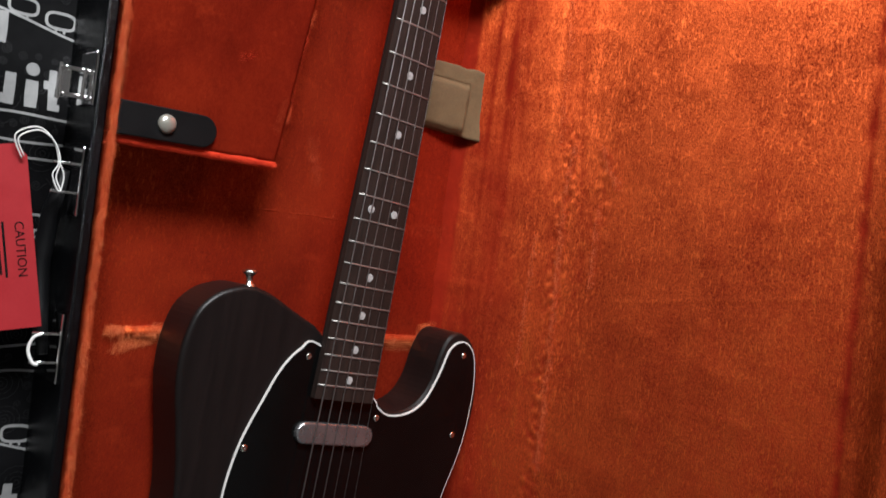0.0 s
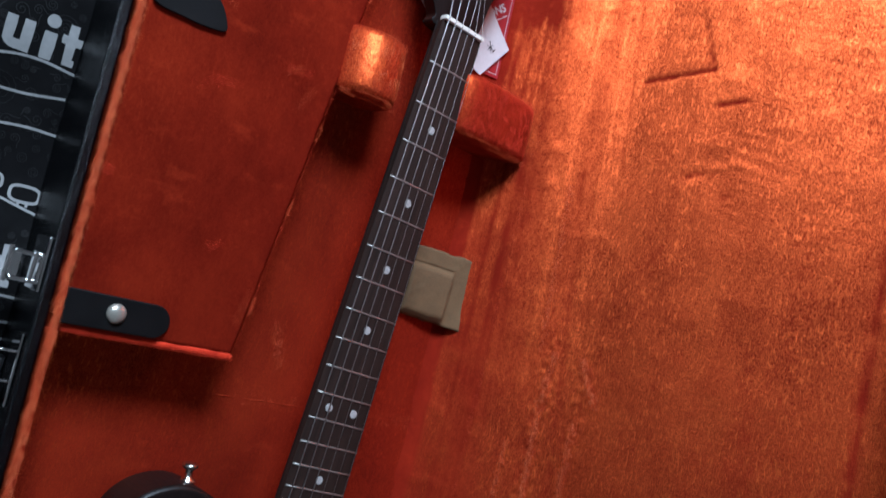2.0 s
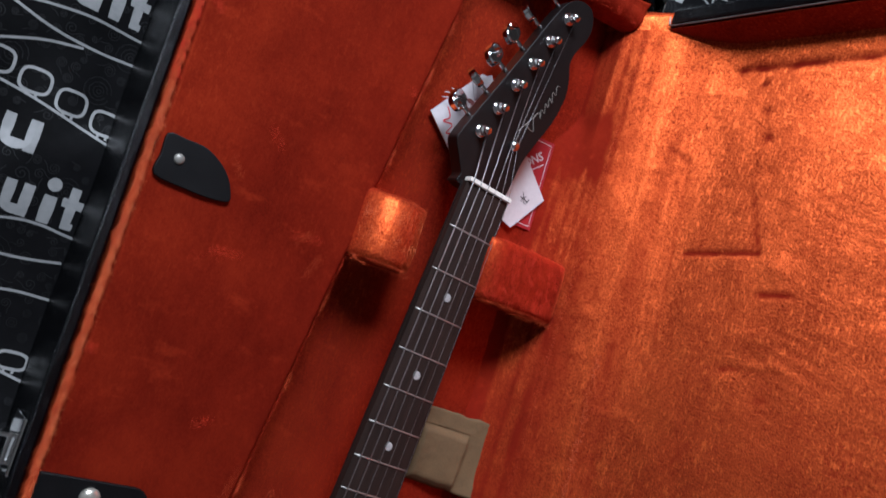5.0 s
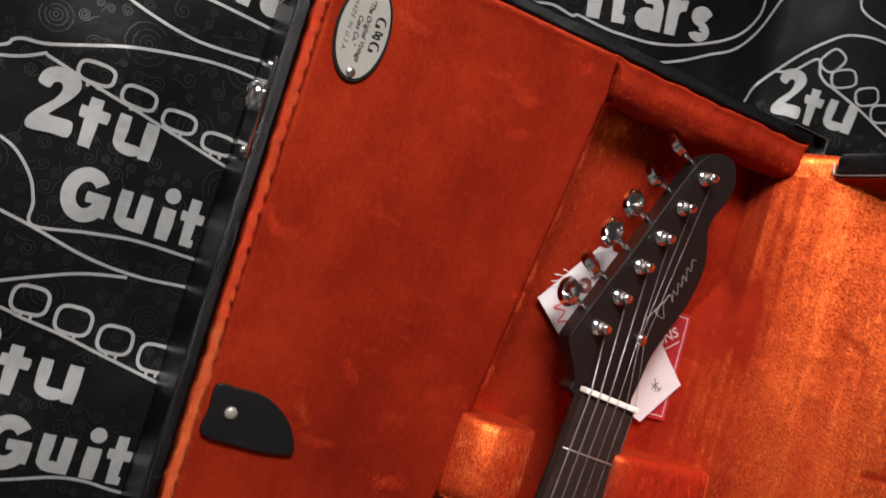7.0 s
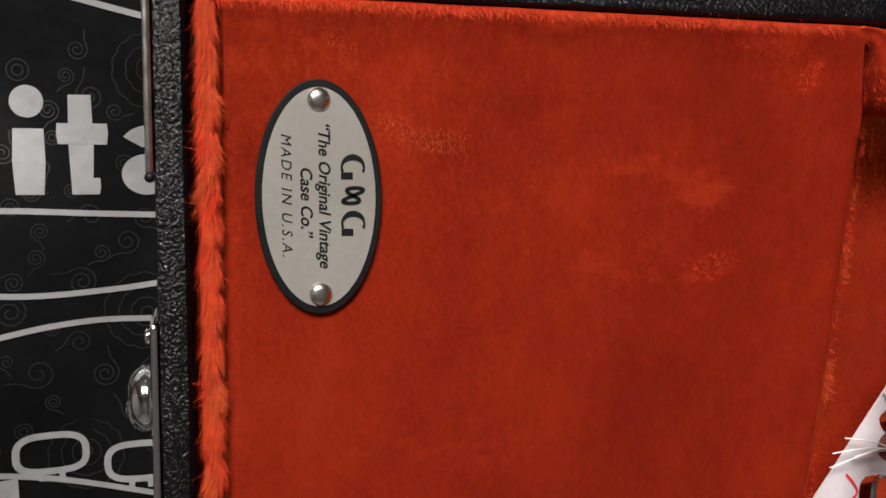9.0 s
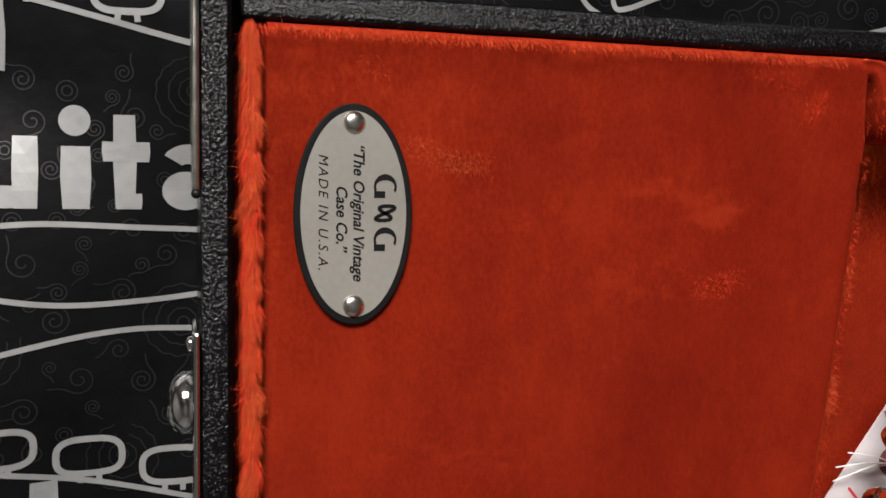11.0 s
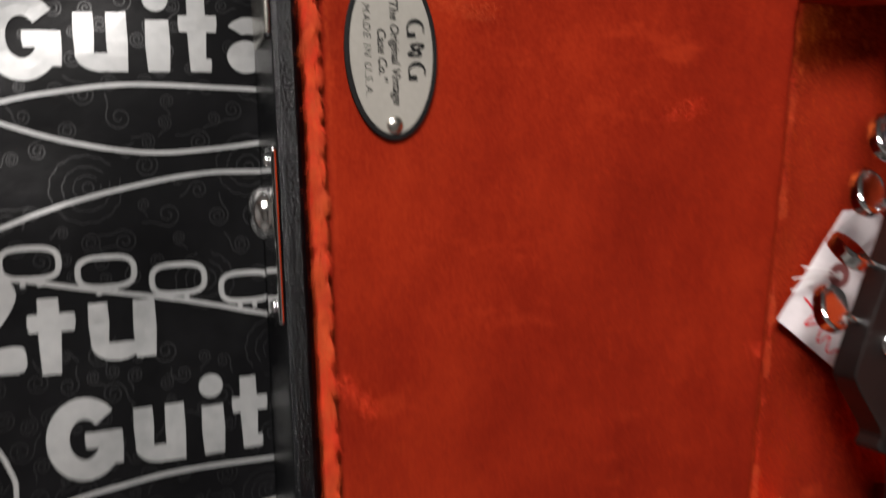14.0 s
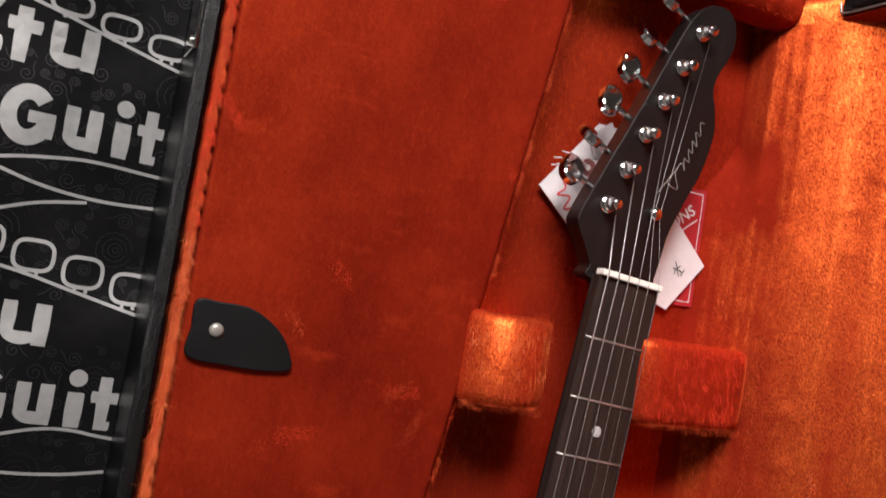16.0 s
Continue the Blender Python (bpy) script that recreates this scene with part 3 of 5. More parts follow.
part("floor_seam", tube([(x, -0.530 + 0.001 * noise.noise((x * 40, 2, 0)), FLOOR - 0.0007) for x in np.linspace(0.030, 0.353, 40)], [0.0009 + 0.0004 * noise.noise((x * 70, 9, 0)) for x in np.linspace(0.030, 0.353, 40)], 6), PLUSH, case, "sewn seam across the floor", smooth=True, nap=NAP_TRAY)
# padded far end
bm = bmesh.new()
prof = spline([(-0.0005, FLOOR + 0.0005), (-0.0005, 0.0640), (-0.006, 0.0660), (-0.015, 0.0645), (-0.0225, 0.058), (-0.0255, 0.048), (-0.024, 0.040), (-0.015, 0.036), (-0.014, FLOOR + 0.0005)], 3)
snug = lambda x: 0.30 + 0.70 * min(1.0, max(0.0, (x - 0.1930) / 0.0070)) ** 0.6
ends = [[bm.verts.new((x, y * snug(x) + 0.0016 * noise.noise((x * 60, y * 60, z * 60)), z + ((0.0016 * noise.noise((x * 55, y * 90, 2.0)) + 0.0009 * noise.noise((x * 140, y * 160, 7.0))) if z > 0.03 else 0))) for y, z in prof] for x in np.linspace(0.1865, BACK - 0.0055, 90)]
for a, b in zip(ends, ends[1:]):
    for k in range(len(prof)):
        bm.faces.new((a[k], a[(k + 1) % len(prof)], b[(k + 1) % len(prof)], b[k]))
bm.faces.new(ends[0])
bm.faces.new(ends[-1][::-1])
part("end_padding", bm, PLUSH, case, "orange plush padded end", smooth=True, nap=NAP_END)
# accessory compartment
EDGE = lambda y: 0.127 + (y + 0.495) * 0.1365
part("compartment_box", prism([(0.0062, -0.490), (EDGE(-0.49) - 0.004, -0.490), (EDGE(-0.005) - 0.004, -0.005), (0.0062, -0.005)], FLOOR + 0.0005, PANEL - 0.0075, 0.001), PLUSH, case, "orange plush box side", nap=(0.0, -0.1, 0.0, 0.06))
# its cloth is uneven, its edges rounded and a little wavy
NEAR = (0.0, 0.0003, 0.0009, 0.0018, 0.0030)
side_x = lambda y: EDGE(y) + 0.0009 * noise.noise((y * 70, 2.0, 0.0)) + 0.0006 * noise.noise((y * 210, 6.0, 0.0)) - 0.0045 * min(1.0, max(0.0, (y + 0.026) / 0.020))
ys = [-0.4955 + d for d in NEAR] + list(np.linspace(-0.4915, -0.0050, 150)) + [-0.0008 - d for d in NEAR[::-1]]
bm = bmesh.new()
grid = []
for y in ys:
    w = side_x(y) - 0.0058
    us = [d / w for d in NEAR] + list(np.linspace(0.0045 / w, 1 - 0.0045 / w, 56)) + [1 - d / w for d in NEAR[::-1]]
    row = []
    for u in us:
        near = min(u * w, (1 - u) * w, y + 0.4955, -0.0008 - y)
        curve = 1 - min(near / 0.0030, 1.0)
        soft = 0.0007 * noise.noise((u * w * 22, y * 18, 1.0)) + 0.00025 * noise.noise((u * w * 75, y * 60, 4.0))
        row.append(bm.verts.new((0.0058 + u * w, y, PANEL + soft - 0.0030 * (1 - math.sqrt(max(0.0, 1 - curve * curve))))))
    grid.append(row)
for a, b in zip(grid, grid[1:]):
    for k in range(len(a) - 1):
        bm.faces.new((a[k], a[k + 1], b[k + 1], b[k]))
rim_line = grid[0] + [row[-1] for row in grid[1:]] + grid[-1][-2::-1] + [row[0] for row in grid[-2:0:-1]]
skirt = [bm.verts.new((v.co.x, v.co.y, PANEL - 0.007)) for v in rim_line]
for k in range(len(rim_line)):
    j = (k + 1) % len(rim_line)
    bm.faces.new((rim_line[k], skirt[k], skirt[j], rim_line[j]))
part("compartment_lid", bm, PLUSH, case, "orange plush compartment lid, closed", smooth=True, nap=NAP_PANEL)
part("lower_edge", tube([(x, -0.4962 + 0.0006 * noise.noise((x * 60, 1, 0)), PANEL - 0.0034 + 0.0006 * noise.noise((x * 45, 5, 0))) for x in np.linspace(0.007, EDGE(-0.495) - 0.001, 60)],
                        [0.0032 + 0.0005 * noise.noise((x * 110, 7, 0)) for x in np.linspace(0.007, EDGE(-0.495) - 0.001, 60)], 8), RED_FIBRE, case, "fuzzy red-orange lower edge", smooth=True)
# fuzzy edging along the rim
gather = lambda y: abs(math.sin(y * math.pi / 0.0090 + 1.5 * noise.noise((y * 40, 8.0, 0)))) ** 0.5
rim_ys = np.linspace(-0.002, LEN + 0.013, 900)
part("edging", tube([(0.0027 + 0.0006 * noise.noise((y * 60, 0, 0)), y, RIM - 0.0018 + 0.0008 * noise.noise((y * 45, 3, 0))) for y in rim_ys],
                    [0.0012 + 0.0008 * gather(y) + 0.0004 * noise.noise((y * 160, 7, 0)) for y in rim_ys], 8), DEEP_FIBRE, case, "fuzzy orange edging gathered by stitches", smooth=True)
bm = bmesh.new()
prof = spline([(-0.032, -0.0004), (-0.022, 0.00006), (-0.013, 0.00022), (-0.007, 0.0007), (-0.0035, 0.0012), (-0.0014, 0.0011), (0.0001, -0.0004), (0.0003, -0.003)], 4, False)
rows = [[bm.verts.new((x, y, PANEL + z + 0.0005 * noise.noise((x * 70, y * 150, 3)) * min(1, max(0, (y + 0.012) / 0.006)))) for y, z in prof] for x in np.linspace(0.0066, EDGE(-0.012) - 0.004, 90)]
for a, b in zip(rows, rows[1:]):
    for k in range(len(prof) - 1):
        bm.faces.new((a[k], a[k + 1], b[k + 1], b[k]))
part("end_edging", bm, PLUSH, case, "soft orange rolled edge", smooth=True, nap=NAP_PANEL)
# neck rests
CRESTS = []
def rest(x0, x1, z_left, z_right, peak, sag, nap):
    crest = []
    bm = bmesh.new()
    n = 21
    rows = []
    for k in range(n):
        u = k / (n - 1)
        x, top = x0 + (x1 - x0) * u, z_left + (z_right - z_left) * u
        drop = sag * (abs(u - peak) / (peak if u < peak else 1 - peak)) ** 2.2
        top += 0.0011 * noise.noise((x * 150, 3.0, 0.0)) - drop
        crest.append((x, top))
        rows.append([bm.verts.new((x, y + 0.0006 * noise.noise((x * 90, z * 200, y * 50)), z)) for y, z in ((-0.2855, FLOOR), (-0.2868, top - 0.012), (-0.2865, top - 0.005), (-0.2845, top - 0.0012), (-0.280, top), (-0.262, top + 0.0008), (-0.243, top), (-0.2385, top - 0.0012), (-0.2365, top - 0.005), (-0.2375, FLOOR))])
    for a, b in zip(rows, rows[1:]):
        for k in range(9):
            bm.faces.new((a[k], a[k + 1], b[k + 1], b[k]))
    bm.faces.new(rows[0])
    bm.faces.new(rows[-1][::-1])
    part("neck_rest", bm, PLUSH, case, "orange plush neck rest", smooth=True, nap=nap)
    CRESTS.append(crest[1:-1])


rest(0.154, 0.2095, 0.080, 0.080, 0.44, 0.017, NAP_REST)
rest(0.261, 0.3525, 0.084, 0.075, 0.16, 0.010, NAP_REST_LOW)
# the lid, standing open
LX, LTOP = 0.388, 0.445
lid = part("lid", box(LX + 0.004, LX + 0.012, LEN, -0.004, 0.055, LTOP, 0.002), TOLEX, case, "open lid, black vinyl outside")
prof = spline([(BACK - 0.032, 0.0215), (BACK - 0.021, 0.0250), (BACK - 0.0125, 0.0350), (BACK - 0.0062, 0.0500), (BACK - 0.0008, 0.0660), (BACK + 0.0050, 0.0815), (BACK + 0.0115, 0.0975), (BACK + 0.0180, 0.1140), (BACK + 0.0240, 0.1320), (LX - 0.0003, 0.1560), (LX, 0.21), (LX, 0.28), (LX, LTOP - 0.075), (LX - 0.006, LTOP - 0.045), (LX - 0.022, LTOP - 0.022), (BACK + 0.004, LTOP - 0.014)], 16, False)
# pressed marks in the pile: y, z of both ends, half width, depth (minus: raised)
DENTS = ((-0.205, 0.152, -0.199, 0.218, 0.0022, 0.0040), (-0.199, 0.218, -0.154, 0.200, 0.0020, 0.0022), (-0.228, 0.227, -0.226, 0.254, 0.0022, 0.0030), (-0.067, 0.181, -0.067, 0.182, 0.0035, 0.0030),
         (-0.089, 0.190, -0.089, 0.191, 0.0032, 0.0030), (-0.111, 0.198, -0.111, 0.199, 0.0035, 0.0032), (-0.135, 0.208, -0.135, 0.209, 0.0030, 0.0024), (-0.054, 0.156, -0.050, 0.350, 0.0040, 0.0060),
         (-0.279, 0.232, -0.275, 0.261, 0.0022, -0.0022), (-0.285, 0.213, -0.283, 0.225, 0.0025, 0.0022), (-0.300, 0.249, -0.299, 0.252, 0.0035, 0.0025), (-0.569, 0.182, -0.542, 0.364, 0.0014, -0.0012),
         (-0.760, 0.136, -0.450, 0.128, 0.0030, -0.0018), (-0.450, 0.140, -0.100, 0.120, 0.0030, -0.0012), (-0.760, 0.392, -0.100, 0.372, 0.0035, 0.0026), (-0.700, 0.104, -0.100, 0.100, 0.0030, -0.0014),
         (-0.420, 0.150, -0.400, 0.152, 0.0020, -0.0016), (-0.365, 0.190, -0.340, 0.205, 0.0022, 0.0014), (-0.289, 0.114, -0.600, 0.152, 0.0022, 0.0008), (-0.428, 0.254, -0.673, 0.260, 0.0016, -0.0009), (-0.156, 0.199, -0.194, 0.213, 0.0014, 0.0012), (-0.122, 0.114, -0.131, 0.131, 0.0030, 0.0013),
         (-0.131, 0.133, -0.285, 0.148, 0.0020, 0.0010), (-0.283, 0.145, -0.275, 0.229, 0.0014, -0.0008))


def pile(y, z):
    """How far the lid's pile stands out and how dull it is: tufts, wear, pressed marks and painted shade."""
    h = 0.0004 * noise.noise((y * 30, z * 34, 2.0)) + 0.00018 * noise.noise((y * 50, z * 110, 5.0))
    press_shade = 0.0
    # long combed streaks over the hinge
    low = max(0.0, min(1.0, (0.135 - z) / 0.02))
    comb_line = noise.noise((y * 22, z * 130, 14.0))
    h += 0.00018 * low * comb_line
    press_shade += 0.18 * low * max(0.0, noise.noise((y * 18, z * 110, 17.0)) + 0.05)
    press_shade += 0.55 * noise.noise((y * 26, z * 34, 30.0)) * noise.noise((y * 7, z * 9, 33.0)) + 0.22 * noise.noise((y * 70, z * 90, 36.0))
    # painted shade band above the hinge, and the crushed curly tufts further down
    press_shade += 0.42 * math.exp(-((z - 0.119) / 0.013) ** 2) * min(1.0, max(0.0, (y + 0.34) / 0.12)) * (0.8 + noise.noise((y * 12, z * 60, 8.0)))
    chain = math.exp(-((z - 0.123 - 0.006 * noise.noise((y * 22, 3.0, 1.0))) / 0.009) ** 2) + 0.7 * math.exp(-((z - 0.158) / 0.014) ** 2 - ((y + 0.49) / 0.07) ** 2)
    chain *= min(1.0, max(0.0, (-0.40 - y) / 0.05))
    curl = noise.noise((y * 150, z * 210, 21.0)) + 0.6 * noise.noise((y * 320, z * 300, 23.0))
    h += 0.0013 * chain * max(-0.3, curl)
    press_shade -= 0.75 * chain * curl
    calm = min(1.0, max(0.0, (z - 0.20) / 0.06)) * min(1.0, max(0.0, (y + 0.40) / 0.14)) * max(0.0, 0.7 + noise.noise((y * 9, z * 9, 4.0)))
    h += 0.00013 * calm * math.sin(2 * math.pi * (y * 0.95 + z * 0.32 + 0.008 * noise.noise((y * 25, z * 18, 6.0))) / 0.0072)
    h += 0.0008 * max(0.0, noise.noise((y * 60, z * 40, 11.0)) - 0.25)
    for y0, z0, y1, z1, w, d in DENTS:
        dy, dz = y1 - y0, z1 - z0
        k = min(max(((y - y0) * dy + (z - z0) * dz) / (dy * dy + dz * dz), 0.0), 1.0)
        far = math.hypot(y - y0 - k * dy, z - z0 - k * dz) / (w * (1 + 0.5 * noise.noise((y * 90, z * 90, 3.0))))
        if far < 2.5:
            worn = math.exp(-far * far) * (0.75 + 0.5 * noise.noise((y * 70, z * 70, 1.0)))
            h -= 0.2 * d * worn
            press_shade += worn * (1.4 * min(1.0, d / 0.003) if d > 0 else 0.45 * max(-1.0, d / 0.0015))
    return h, press_shade


def tuck(x, y, z):
    """Towards the far end the side drops straight to the floor, in a sharper corner."""
    k = min(1.0, max(0.0, (y + 0.150 + 0.010 * noise.noise((z * 60, 3.0, 5.0))) / 0.045))
    k = k * k * (3 - 2 * k)
    return x + k * (max(x, BACK - 0.0068) - x) if z < 0.06 else x


ys = np.concatenate([np.linspace(LEN + 0.02, -0.76, 20, endpoint=False), np.linspace(-0.76, -0.022, 400)])
rows = []
for y in ys:
    row = []
    for k, (x, z) in enumerate(prof):
        (xa, za), (xb, zb) = prof[max(k - 1, 0)], prof[min(k + 1, len(prof) - 1)]
        t = math.hypot(xb - xa, zb - za)
        h, press_shade = pile(y, z)
        # shade painted in at the far bend and down towards the tray floor
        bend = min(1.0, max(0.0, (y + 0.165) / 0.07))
        press_shade += 2.6 * bend * (1 - bend) * min(1.0, max(0.0, (0.075 - z) / 0.02))
        press_shade += min(1.0, max(0.0, (0.093 - z) / 0.026)) * (0.64 + 0.45 * noise.noise((y * 7, z * 190, 41.0)))
        press_shade += max(0.0, 1.0 - max(0.0, x - BACK + 0.030) / 0.013) ** 0.7 * (z < 0.05)
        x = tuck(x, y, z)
        row.append((x - h * (zb - za) / t, y, z + h * (xb - xa) / t, min(max(press_shade, -0.6), 1.0)))
    rows.append(row)


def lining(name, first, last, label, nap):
    """A stretch of the lining, from one line of its profile to another, with its pressed marks and painted shade."""
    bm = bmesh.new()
    dulling = [p[3] for row in rows for p in row[first:last + 1]]
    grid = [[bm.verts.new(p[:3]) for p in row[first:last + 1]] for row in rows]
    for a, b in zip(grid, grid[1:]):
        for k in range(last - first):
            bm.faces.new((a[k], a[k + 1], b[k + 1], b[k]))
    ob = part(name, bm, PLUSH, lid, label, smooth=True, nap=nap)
    ob.data.attributes.new("pressed_shaded", "FLOAT", "POINT").data.foreach_set("value", dulling)


HINGE = next(k for k, (x, z) in enumerate(prof) if z > 0.128)
# the hinge band runs on to the corner of the tray
bm = bmesh.new()
TURN_IN = next(k for k, (x, z) in enumerate(prof) if z > 0.0855)
corner_rows = [[bm.verts.new((tuck(x, y, z) + 0.0006 * noise.noise((y * 120, z * 90, 4.0)) + 0.0035 * max(0.0, (y + 0.012) / 0.008) ** 2 * (z > 0.05), y, z - 0.004 * max(0.0, (y + 0.012) / 0.008) ** 2 * (z > 0.06))) for x, z in prof[:TURN_IN + 1]] for y in np.linspace(-0.0222, -0.0035, 14)]
for a, b in zip(corner_rows, corner_rows[1:]):
    for k in range(TURN_IN):
        bm.faces.new((a[k], a[k + 1], b[k + 1], b[k]))
part("corner_lining", bm, PLUSH, lid, "orange plush tucked into the tray corner", smooth=True, nap=NAP_HINGE)
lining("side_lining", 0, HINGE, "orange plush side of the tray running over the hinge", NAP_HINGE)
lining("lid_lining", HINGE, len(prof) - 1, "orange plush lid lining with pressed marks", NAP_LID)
part("lid_end", box(BACK + 0.002, LX + 0.004, -0.020, -0.004, 0.0880, LTOP, 0.004, 3), TOLEX, lid, "black vinyl lid end")
part("lid_end", box(BACK + 0.002, LX + 0.004, LEN, LEN + 0.018, 0.0705, LTOP, 0.002), TOLEX, lid)
part("lid_wall", box(BACK + 0.002, LX + 0.004, LEN + 0.018, -0.020, LTOP - 0.013, LTOP, 0.002), TOLEX, lid)
bm = bmesh.new()
for a, b in ((((BACK + 0.006), -0.0215), (LX, -0.031)),):
    q = [bm.verts.new((a[0], a[1], 0.088)), bm.verts.new((b[0], b[1], 0.105)), bm.verts.new((b[0], b[1], LTOP - 0.03)), bm.verts.new((a[0], a[1], LTOP - 0.014))]
    bm.faces.new(q)
    r = [bm.verts.new(v.co + Vector((0, 0.001, 0))) for v in q]
    bm.faces.new(r[::-1])
    for k in range(4):
        bm.faces.new((q[k], q[(k + 1) % 4], r[(k + 1) % 4], r[k]))
part("welt", tube(spline([(BACK + 0.0016, -0.0120, 0.0885), (BACK + 0.0014, -0.0180, 0.0895), (BACK + 0.0012, -0.0205, 0.094), (BACK + 0.0012, -0.0209, 0.12), (BACK + 0.0012, -0.0209, 0.25), (BACK + 0.0012, -0.0209, LTOP - 0.02)], 6, False), 0.0007, 6), FRETWIRE, lid, "thin grey welt along the lid edge", smooth=True)
part("lid_end_lining", bm, PLUSH, lid, "orange plush lid end lining", nap=NAP_TRAY)

# loose fibres along the sewn edges
def fuzz(path, count, length, lean, seed, spread=(0.002, 0.002, 0.001), stray=0.3, clump=110, gap=0.0, hair=None, thin=1.0):
    """Fibres in combed locks; neighbours lean the same way, a few stray."""
    rnd = random.Random(seed)
    pts = [Vector(p) for p in path]
    verts, faces = [], []
    for _ in range(count):
        t = rnd.random() * (len(pts) - 1)
        k = int(t)
        at = pts[k].lerp(pts[min(k + 1, len(pts) - 1)], t - k)
        side = rnd.uniform(-1, 1)
        if gap and side > 0.35 and math.cos(at.y * 2 * math.pi / gap + 2.0 * noise.noise((at.y * 40, 2.0, 0))) > 0.25:
            continue
        p = at + Vector((side * spread[0], rnd.uniform(-1, 1) * spread[1], rnd.uniform(-0.3, 1) * spread[2] * (1 - side * side)))
        lock = Vector((noise.noise((p.x * clump, p.y * clump, seed)), noise.noise((p.x * clump, p.y * clump, seed + 9.5)), noise.noise((p.x * clump, p.y * clump, seed + 21.5))))
        wild = 3.0 if rnd.random() < 0.04 else 1.0
        d = (Vector(lean) + lock * 0.5 + Vector((side * 0.25, 0, 0)) + Vector([rnd.gauss(0, stray * wild) for _ in range(3)])).normalized() * length * rnd.uniform(0.5, 1.1)
        w = d.cross(Vector((rnd.gauss(0, 0.4), rnd.gauss(0, 0.4), 1))).normalized() * thin * rnd.uniform(0.00002, 0.000045)
        bend = Vector((0, 0, -0.22 * d.length))
        mid = p + d * 0.55
        n = len(verts)
        verts += [p - w, p + w, mid + w * 0.9, mid - w * 0.9, p + d + bend]
        faces += [(n, n + 1, n + 2, n + 3), (n + 3, n + 2, n + 4)]
    mesh = bpy.data.meshes.new("fuzz")
    mesh.from_pydata([tuple(v) for v in verts], [], faces)
    mesh.materials.append(hair or FIBRE)
    ob = new("fuzz", mesh)
    ob.parent = case
    ob["label"], ob["kind"] = "loose orange plush fibres", "stuff"


fuzz([(0.0027, y, RIM - 0.0004) for y in np.linspace(0.0, -0.22, 40)], 17000, 0.0064, (-0.04, -1.0, 0.10), 1, (0.0015, 0.0005, 0.0013), 0.14, 120, 0.0100)
fuzz([(0.0027, y, RIM - 0.0006) for y in np.linspace(0.0, -0.22, 40)], 15000, 0.0056, (-0.02, -1.0, 0.06), 21, (0.0018, 0.0005, 0.0012), 0.18, 150, 0.0100, hair=RED_FIBRE)
fuzz([(0.0027, y, RIM - 0.0004) for y in np.linspace(-0.22, -0.80, 40)], 34000, 0.0066, (-0.05, -1.0, 0.16), 11, (0.0016, 0.0005, 0.0014), 0.18, 130, thin=1.2)
fuzz([(0.0027, y, RIM) for y in np.linspace(-0.22, -0.80, 40)], 11000, 0.0066, (0.05, -1.0, 0.30), 12, (0.0015, 0.0005, 0.0014), 0.42, 170, 0.0110, hair=SILK_FIBRE)
fuzz([(0.008, -0.4955, PANEL - 0.0015), (EDGE(-0.495), -0.4955, PANEL - 0.0015)], 5000, 0.0045, (0.1, -1.0, 0.1), 2, (0.0005, 0.0012, 0.002), hair=RED_FIBRE)
fuzz([(EDGE(y), y, PANEL - 0.001) for y in np.linspace(-0.49, -0.03, 12)], 1500, 0.0024, (0.6, -0.5, 0.15), 3, (0.0008, 0.001, 0.001), 0.5, 160, hair=RED_FIBRE)
for k, y in enumerate((-0.062, -0.098, -0.139, -0.158, -0.205, -0.262, -0.318, -0.377, -0.452)):
    fuzz([(EDGE(y), y, PANEL - 0.0006), (EDGE(y - 0.012), y - 0.012, PANEL - 0.0006)], 90 + 60 * (k % 3), 0.0036, (0.5, -0.8, 0.25), 300 + k, (0.0010, 0.001, 0.001), 0.45, 160, hair=FIBRE)
fuzz([(x, -0.0016, PANEL + 0.0008) for x in np.linspace(0.004, 0.18, 12)], 2200, 0.0024, (0.1, -1.0, 0.25), 4, (0.0005, 0.0012, 0.001), 0.3, 200, hair=RED_FIBRE)
fuzz([(x, -0.0012, PANEL + 0.0012) for x in np.linspace(0.008, 0.18, 40)], 1100, 0.0030, (0.15, -1.0, 0.35), 14, (0.0006, 0.0010, 0.0008), 0.45, 260, hair=FIBRE, thin=1.2)
fuzz([(0.157, -0.287, 0.068), (0.18, -0.287, 0.073), (0.205, -0.288, 0.069)], 900, 0.0035, (0.1, -0.7, -0.2), 5)
fuzz([(0.263, -0.287, 0.072), (0.31, -0.287, 0.073), (0.352, -0.287, 0.066)], 1000, 0.0035, (0.1, -0.7, -0.2), 6)
fuzz([(x, -0.017, 0.0640) for x in np.linspace(0.188, BACK - 0.008, 20)], 1300, 0.0030, (0.1, -0.8, 0.1), 31, (0.001, 0.006, 0.0012), 0.4, 110, hair=RED_FIBRE)
fuzz([(x, -0.008, 0.0655) for x in np.linspace(0.188, BACK - 0.008, 20)], 600, 0.0028, (0.1, -0.8, 0.1), 32, (0.001, 0.005, 0.0010), 0.4, 90, hair=FIBRE)
